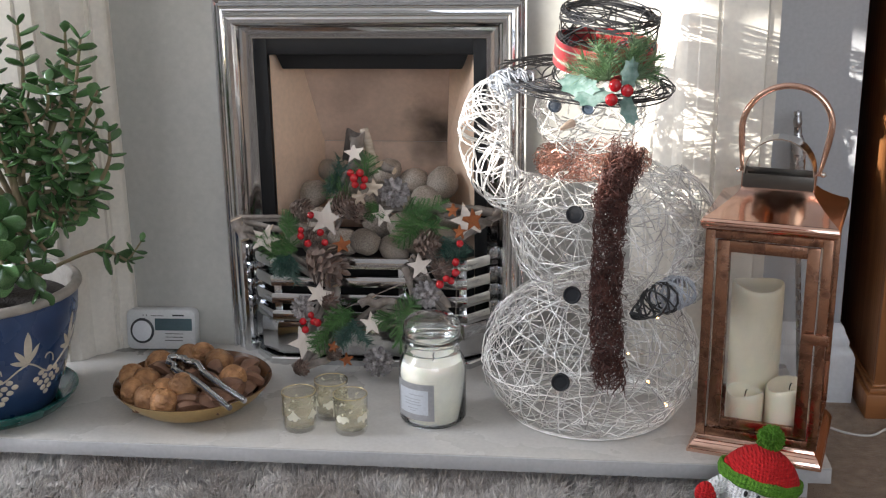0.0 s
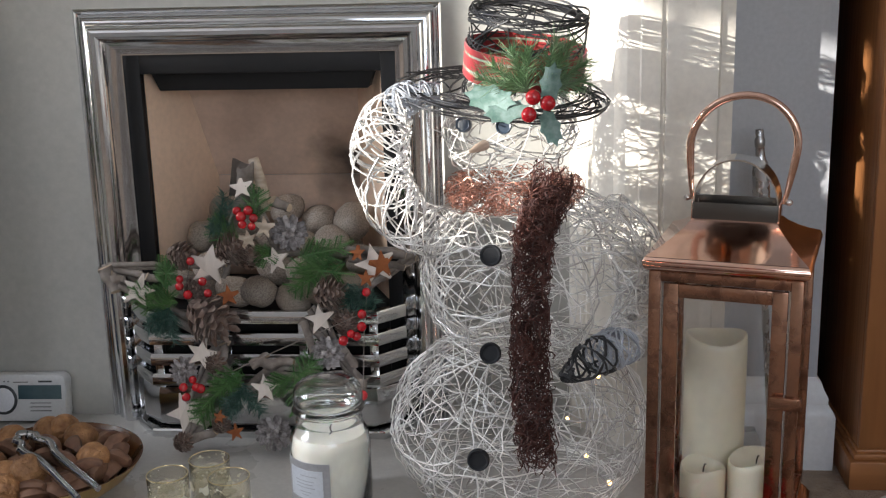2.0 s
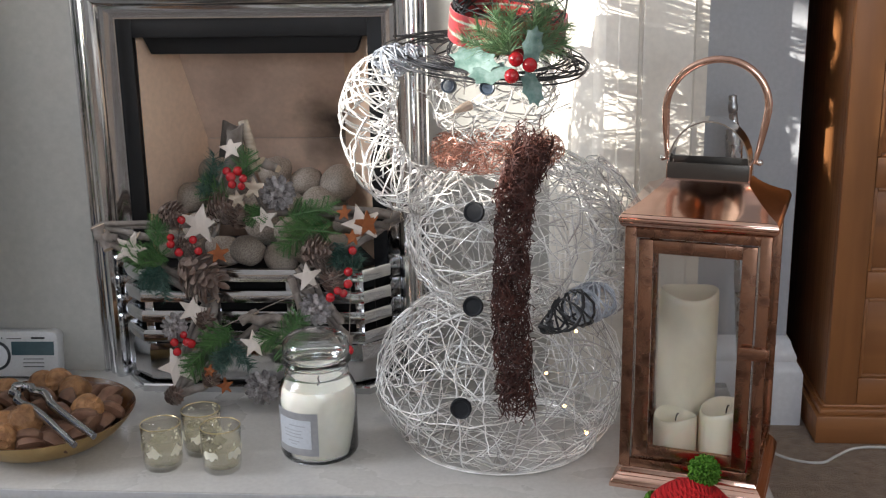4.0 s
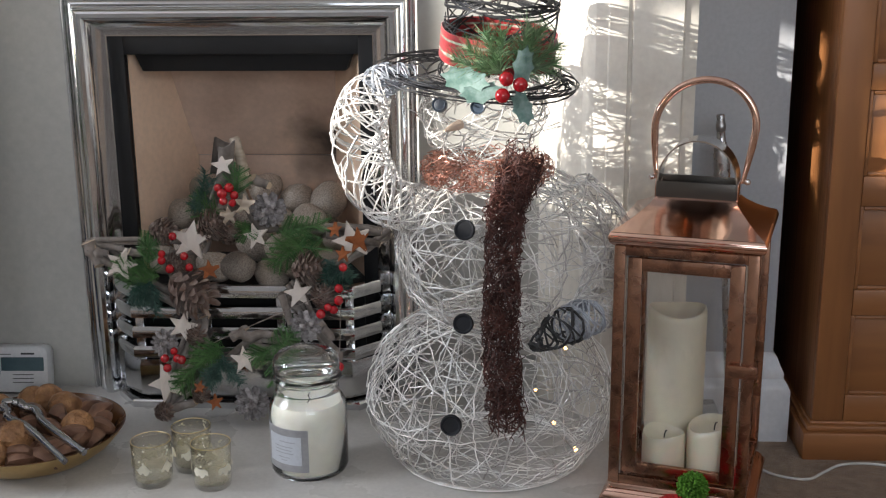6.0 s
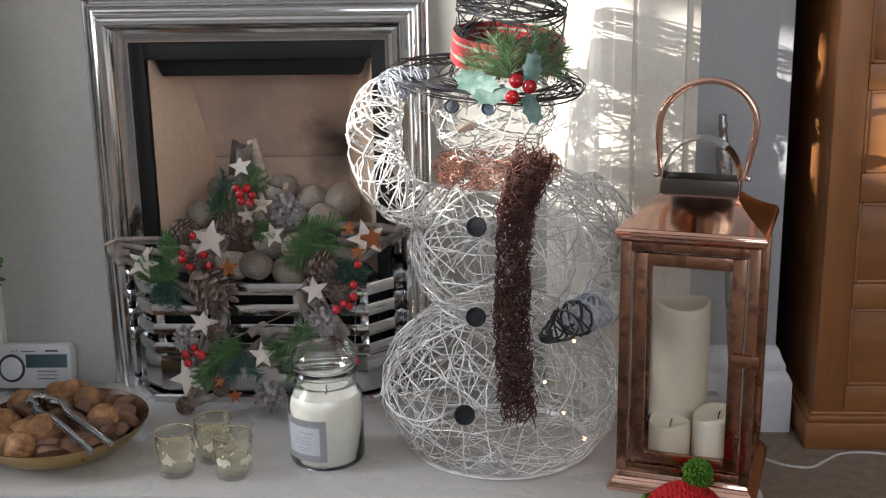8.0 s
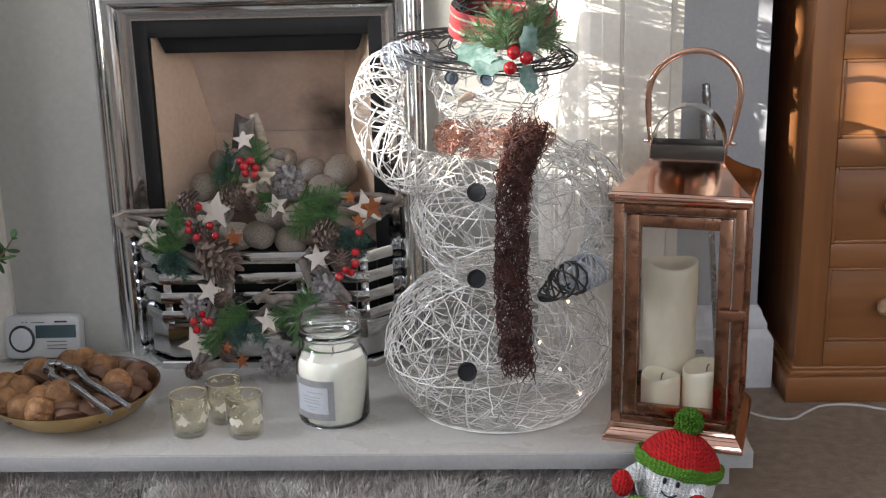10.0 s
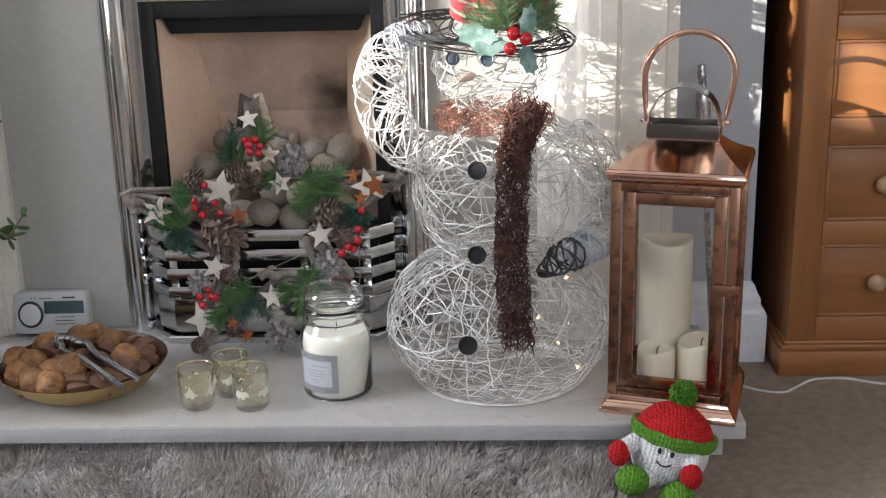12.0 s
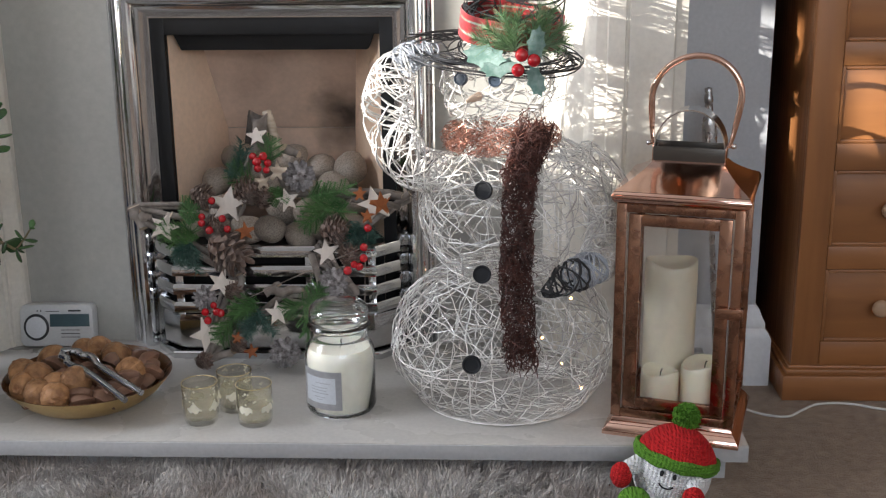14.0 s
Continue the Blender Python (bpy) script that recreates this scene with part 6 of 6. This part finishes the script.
# ---- knitted toy, rug, chest, cable, fire tool ----
def knit(name, colour, dark):
    m = surface(name, colour, 0.9, second=dark, scale=60, amount=0.35, fine=400, bump=0.0)
    n, l = m.node_tree.nodes, m.node_tree.links
    b = n["Principled BSDF"]
    co = n.new("ShaderNodeTexCoord")
    mp = n.new("ShaderNodeMapping")
    mp.inputs["Rotation"].default_value = (0, radians(-14), 0)
    l.new(co.outputs["Object"], mp.inputs[0])
    hs = []
    for ax, sc in (("X", 62.0), ("Z", 85.0)):
        w = n.new("ShaderNodeTexWave")
        w.bands_direction = ax
        w.inputs["Scale"].default_value, w.inputs["Distortion"].default_value, w.inputs["Detail"].default_value, w.inputs["Detail Scale"].default_value = sc, 1.6, 1.0, 3.0
        l.new(mp.outputs[0], w.inputs["Vector"])
        hs.append(w.outputs[0])
    mul = n.new("ShaderNodeMath")
    mul.operation = "MULTIPLY"
    l.new(hs[0], mul.inputs[0])
    l.new(hs[1], mul.inputs[1])
    bp = n.new("ShaderNodeBump")
    bp.inputs["Strength"].default_value, bp.inputs["Distance"].default_value = 0.9, 0.003
    l.new(mul.outputs[0], bp.inputs["Height"])
    l.new(bp.outputs[0], b.inputs["Normal"])
    return m


M_KWHITE = knit("white_knit", (0.78, 0.78, 0.79), (0.66, 0.66, 0.68))
M_KRED = knit("red_knit", (0.50, 0.008, 0.010), (0.38, 0.005, 0.008))
M_KGREEN = knit("green_knit", (0.10, 0.26, 0.02), (0.06, 0.17, 0.012))
M_THREAD = surface("black_thread", (0.012, 0.012, 0.014), 0.7, bump=0)


def knitted_toy():
    s = Shape()
    C = Vector((0.641, -0.492, 0.063))
    T = Matrix.Translation(C) @ pose(0, 0, 0, -8, 14, 0)
    wob = lambda p: 0.015 * noise.noise(p * 2.0)
    s.ball((0, 0, 0), (0.0555, 0.0535, 0.057), 40, 28, 0, T, wob)
    # hat: a cap over the upper half, with a rolled rim
    rows = []
    for j in range(11):
        b = radians(66 - 64 * j / 10)
        rows.append((math.sin(b) * 0.0625, math.cos(b) * 0.070 - 0.001))
    s.lathe(rows, 40, 1, T, wob=lambda a, z: 0.012 * math.sin(3 * a + 40 * z))
    for k, (r, z) in enumerate(((0.0570, 0.0185), (0.0585, 0.0235), (0.0578, 0.0285))):
        s.tube([(r * math.cos(a) * 1.0, r * math.sin(a) * 0.98, z + 0.0012 * math.sin(9 * a + k)) for a in [i * math.pi / 20 for i in range(40)]], 0.0042, 8, 2, closed=True, at=T)
    # pompom of many yarn ends
    rt = random.Random(5)
    pc = T @ Vector((0.0, 0.004, 0.081))
    s.ball(pc, 0.012, 10, 8, 2)
    for _ in range(420):
        d = Vector((rt.gauss(0, 1), rt.gauss(0, 1), rt.gauss(0, 1))).normalized()
        u = d.orthogonal().normalized()
        q = pc + d * rt.uniform(0.0175, 0.0215)
        s.tube([pc + d * 0.008, pc + d * 0.014 + u * rt.uniform(-0.0015, 0.0015), q], [0.0012, 0.0014, 0.0015], 4, 2)
    # arms, mitts, feet
    for a, b in (((0.592, -0.505, 0.082), (0.569, -0.520, 0.077)), ((0.668, -0.535, 0.070), (0.660, -0.553, 0.060))):
        s.tube([a, Vector(a).lerp(Vector(b), 0.5), b], [0.013, 0.0125, 0.012], 12, 0)
    s.ball((0.566, -0.522, 0.072), (0.0155, 0.015, 0.019), 18, 12, 1, None, wob)
    s.ball((0.661, -0.557, 0.053), (0.0155, 0.015, 0.019), 18, 12, 1, None, wob)
    s.ball((0.582, -0.548, 0.044), (0.0235, 0.026, 0.020), 20, 14, 2, None, wob)
    s.ball((0.642, -0.565, 0.026), (0.0235, 0.026, 0.021), 20, 14, 2, None, wob)
    s.tube([(0.615, -0.52, 0.035), (0.595, -0.54, 0.040)], [0.014, 0.014], 12, 0)
    s.tube([(0.645, -0.53, 0.022), (0.643, -0.55, 0.024)], [0.014, 0.014], 12, 0)
    # stitched eyes and smile
    F = T @ pose(0, 0, 0, 0, 0, -18)
    for x in (-0.0095, 0.0085):
        s.ball((x, -0.0545, 0.008), (0.0028, 0.0018, 0.0045), 10, 8, 3, F)
    s.tube([(0.011 * math.sin(a), -0.0565 + 0.002 * abs(a), -0.0035 - 0.0075 * math.cos(a)) for a in [-1.2 + 0.2 * i for i in range(13)]], 0.0011, 6, 3, at=F)
    return s


solid("knitted_toy", knitted_toy(), [M_KWHITE, M_KRED, M_KGREEN, M_THREAD], "knitted white toy with red hat and green pompom by the hearth", "soft toy", smooth=60)

# shag rug
M_RUG = surface("grey_shag", (0.60, 0.57, 0.54), 0.6, second=(0.27, 0.225, 0.195), scale=7, amount=0.9, fine=60, bump=0, island=0.3, sheen=0.4)
M_RUGBASE = surface("rug_backing", (0.16, 0.135, 0.115), 0.95, scale=30, amount=0.5, fine=200, bump=0.5)


def shag(tufts, each, x0, x1, y0, y1, seed):
    """Blades of pile in tufts that lie this way and that."""
    g = np.random.default_rng(seed)
    tx, ty = np.repeat(g.uniform(x0, x1, tufts), each), np.repeat(g.uniform(y0, y1, tufts), each)
    count = tufts * each
    lay = np.array([noise.noise((a * 6, b * 6, 0.3)) for a, b in zip(tx[::each], ty[::each])]) * 5
    lay = np.repeat(lay + g.normal(0, 0.5, tufts), each)
    x, y = tx + g.normal(0, 0.0018, count), ty + g.normal(0, 0.0018, count)
    a = lay + g.normal(0, 0.9, count)
    ln = np.repeat(g.uniform(0.022, 0.036, tufts), each) * g.uniform(0.75, 1.1, count)
    ln = ln * (1 + 0.45 * np.clip((ty + 0.47) / 0.05, 0, 1))
    lean = g.uniform(0.15, 0.75, count)
    dx, dy = np.cos(a) * lean, np.sin(a) * lean
    w = g.uniform(0.0005, 0.0011, count)
    b = g.uniform(0, 6.28, count)
    px, py = np.cos(b), np.sin(b)
    v = np.zeros((count, 5, 3))
    for k, (t, h, q) in enumerate(((0.0, 0.0, 0.8), (0.0, 0.0, -0.8), (0.55, 0.62, 1), (0.55, 0.62, -1), (1.0, 0.95, 0))):
        bend = t ** 1.7
        v[:, k, 0] = x + dx * ln * bend + px * w * q
        v[:, k, 1] = y + dy * ln * bend + py * w * q
        v[:, k, 2] = 0.006 + ln * h * (1 - 0.45 * lean * t)
    base = np.arange(count) * 5
    tri = np.concatenate([np.stack([base + i, base + j, base + k], 1) for i, j, k in ((0, 1, 3), (0, 3, 2), (2, 3, 4))])
    return v.reshape(-1, 3), tri


va, fa = shag(7200, 11, -0.80, 0.572, -0.66, -0.408, 1)
vb, fb = shag(3200, 6, -0.80, 0.572, -1.45, -0.66, 2)
rug_me = bpy.data.meshes.new("shag_rug")
rug_me.from_pydata(np.concatenate([va, vb]).tolist(), [], np.concatenate([fa, fb + len(va)]).tolist())
rug_me.materials.append(M_RUG)
rug = thing("shag_rug", "grey-brown deep pile shag rug lying on the carpet", "rug", pose(-0.1, -0.9, 0))
part("backing", Shape().box((-0.705, -0.55, 0.0), (0.675, 0.494, 0.008)), M_RUGBASE, rug, "woven brown backing", smooth=0)
tagged(part("pile", rug_me, None, rug, "long grey shaggy pile", at=pose(0.1, 0.9, 0)), kind="stuff")

# pine chest of drawers
M_WOOD = surface("orange_pine", (0.31, 0.128, 0.045), 0.40, second=(0.21, 0.086, 0.031), scale=22, amount=0.9, fine=60, bump=0.12, stretch=(1.0, 6.0, 0.12), random=0.08)
M_WOODH = surface("orange_pine_rail", (0.32, 0.132, 0.046), 0.40, second=(0.22, 0.09, 0.033), scale=22, amount=0.9, fine=60, bump=0.12, stretch=(0.12, 6.0, 1.0), random=0.08)
M_KNOB = surface("pale_wood_knob", (0.46, 0.30, 0.19), 0.4, second=(0.36, 0.22, 0.13), scale=30, amount=0.5, fine=120, bump=0.05)
QX, QY = 0.906, -0.080
chest = thing("chest_of_drawers", "orange pine chest of drawers with panelled fronts and round knobs", "chest of drawers", pose(QX, QY, 0))
WD, DP, HT2 = 0.80, 0.38, 1.05
part("body", Shape().box((0, 0.012, 0.06), (WD, DP, HT2)), M_WOOD, chest, "pine carcass", bevel=0.003)
part("base_moulding", Shape().box((-0.014, -0.014, 0.0), (WD + 0.014, DP, 0.046)).box((-0.008, -0.008, 0.046), (WD + 0.008, DP, 0.056)).box((-0.003, -0.003, 0.056), (WD + 0.003, DP, 0.062)), M_WOODH, chest, "moulded pine base", bevel=0.003)
part("stile", Shape().box((0.0, -0.002, 0.062), (0.048, 0.012, HT2)), M_WOOD, chest, bevel=0.003)
part("stile", Shape().box((0.236, -0.001, 0.062), (0.284, 0.012, HT2)), M_WOOD, chest, bevel=0.003)
part("stile", Shape().box((WD - 0.05, -0.001, 0.062), (WD, 0.012, HT2)), M_WOOD, chest, bevel=0.003)
ROWS = [(0.106, 0.236, True), (0.278, 0.408, True), (0.455, 0.582, False), (0.622, 0.76, True), (0.80, 0.94, True)]
edges = [0.062] + [e for r in ROWS for e in r[:2]] + [HT2]
for c0, c1 in ((0.048, 0.236), (0.284, WD - 0.05)):
    for z0, z1 in zip(edges[::2], edges[1::2]):
        part("rail", Shape().box((c0, -0.001, z0), (c1, 0.0125, z1)), M_WOODH, chest, bevel=0.003)
    for z0, z1, knob in ROWS:
        d = part("drawer", Shape().box((c0 + 0.002, 0.0045, z0 + 0.002), (c1 - 0.002, 0.0135, z1 - 0.002)), M_WOODH, chest, "recessed pine drawer front", bevel=0.002)
        fr = Shape()
        for a, b in (((c0, 0.0005, z0), (c0 + 0.006, 0.0075, z1)), ((c1 - 0.006, 0.0005, z0), (c1, 0.0075, z1)), ((c0 + 0.006, 0.0005, z0), (c1 - 0.006, 0.0075, z0 + 0.006)), ((c0 + 0.006, 0.0005, z1 - 0.006), (c1 - 0.006, 0.0075, z1))):
            fr.box(a, b)
        part("bead", fr, M_WOODH, d, "narrow moulded bead", bevel=0.002)
        if knob or c0 > 0.2:
            km = Shape().lathe([(0.0002, 0.0), (0.006, 0.0), (0.006, 0.008), (0.010, 0.012), (0.0145, 0.018), (0.015, 0.024), (0.012, 0.029), (0.006, 0.031), (0.0002, 0.0315)], 24, at=Matrix.Translation(((c0 + c1) / 2, 0.0047, (z0 + z1) / 2 + 0.001)) @ pose(0, 0, 0, 90, 0, 0))
            part("knob", km, M_KNOB, d, "turned pale wooden knob", smooth=50)
part("top", Shape().box((-0.015, -0.018, HT2), (WD + 0.015, DP, HT2 + 0.022)), M_WOODH, chest, bevel=0.005)

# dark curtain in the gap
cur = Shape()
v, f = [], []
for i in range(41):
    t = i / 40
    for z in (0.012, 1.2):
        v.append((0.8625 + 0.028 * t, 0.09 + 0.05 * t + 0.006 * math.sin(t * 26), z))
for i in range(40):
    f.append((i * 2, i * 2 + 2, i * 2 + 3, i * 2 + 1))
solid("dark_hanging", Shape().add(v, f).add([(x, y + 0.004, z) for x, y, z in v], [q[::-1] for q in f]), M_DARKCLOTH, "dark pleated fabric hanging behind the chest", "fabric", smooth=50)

# white cable on the carpet
M_CABLE = surface("white_cable", (0.68, 0.67, 0.64), 0.45, bump=0.02)
cable = spline([(0.775, -0.06, 0.0), (0.800, -0.10, 0.0), (0.835, -0.150, 0.0), (0.883, -0.166, 0.0), (0.915, -0.140, 0.0), (0.951, -0.112, 0.0), (1.005, -0.110, 0.0), (1.066, -0.135, 0.0), (1.2, -0.16, 0.0), (1.5, -0.17, 0.0)], 8)
solid("cable", Shape().tube([p + Vector((0, 0, 0.0024)) for p in cable], 0.0022, 8), M_CABLE, "thin white electric cable lying on the carpet", "cable", smooth=60)

# fire tool standing behind the lantern
M_TOOL = surface("worn_steel", (0.50, 0.50, 0.51), 0.28, 1.0, second=(0.34, 0.34, 0.35), scale=60, amount=0.6, fine=160, bump=0.05)
tool = thing("fire_poker", "steel fire poker with a turned handle leaning on the surround", "fire poker", pose(0.784, -0.06, 0.0, 0, -4.3, 0))
part("shaft", Shape().tube([(0, 0, 0.002), (0, 0, 0.2), (0, 0, 0.44)], [0.003, 0.0048, 0.0052], 10), M_TOOL, tool, smooth=60)
part("turned_handle", Shape().lathe([(0.0005, 0.43), (0.0085, 0.43), (0.0095, 0.44), (0.0098, 0.50), (0.0098, 0.545), (0.0085, 0.556), (0.0055, 0.566), (0.0048, 0.580), (0.0058, 0.584), (0.0058, 0.592), (0.0045, 0.594), (0.0050, 0.604), (0.0040, 0.606), (0.0005, 0.607)], 20, at=pose(0, 0, -0.06) @ Matrix.Diagonal((1.3, 1.3, 1, 1))), M_TOOL, tool, "turned steel handle", smooth=45)
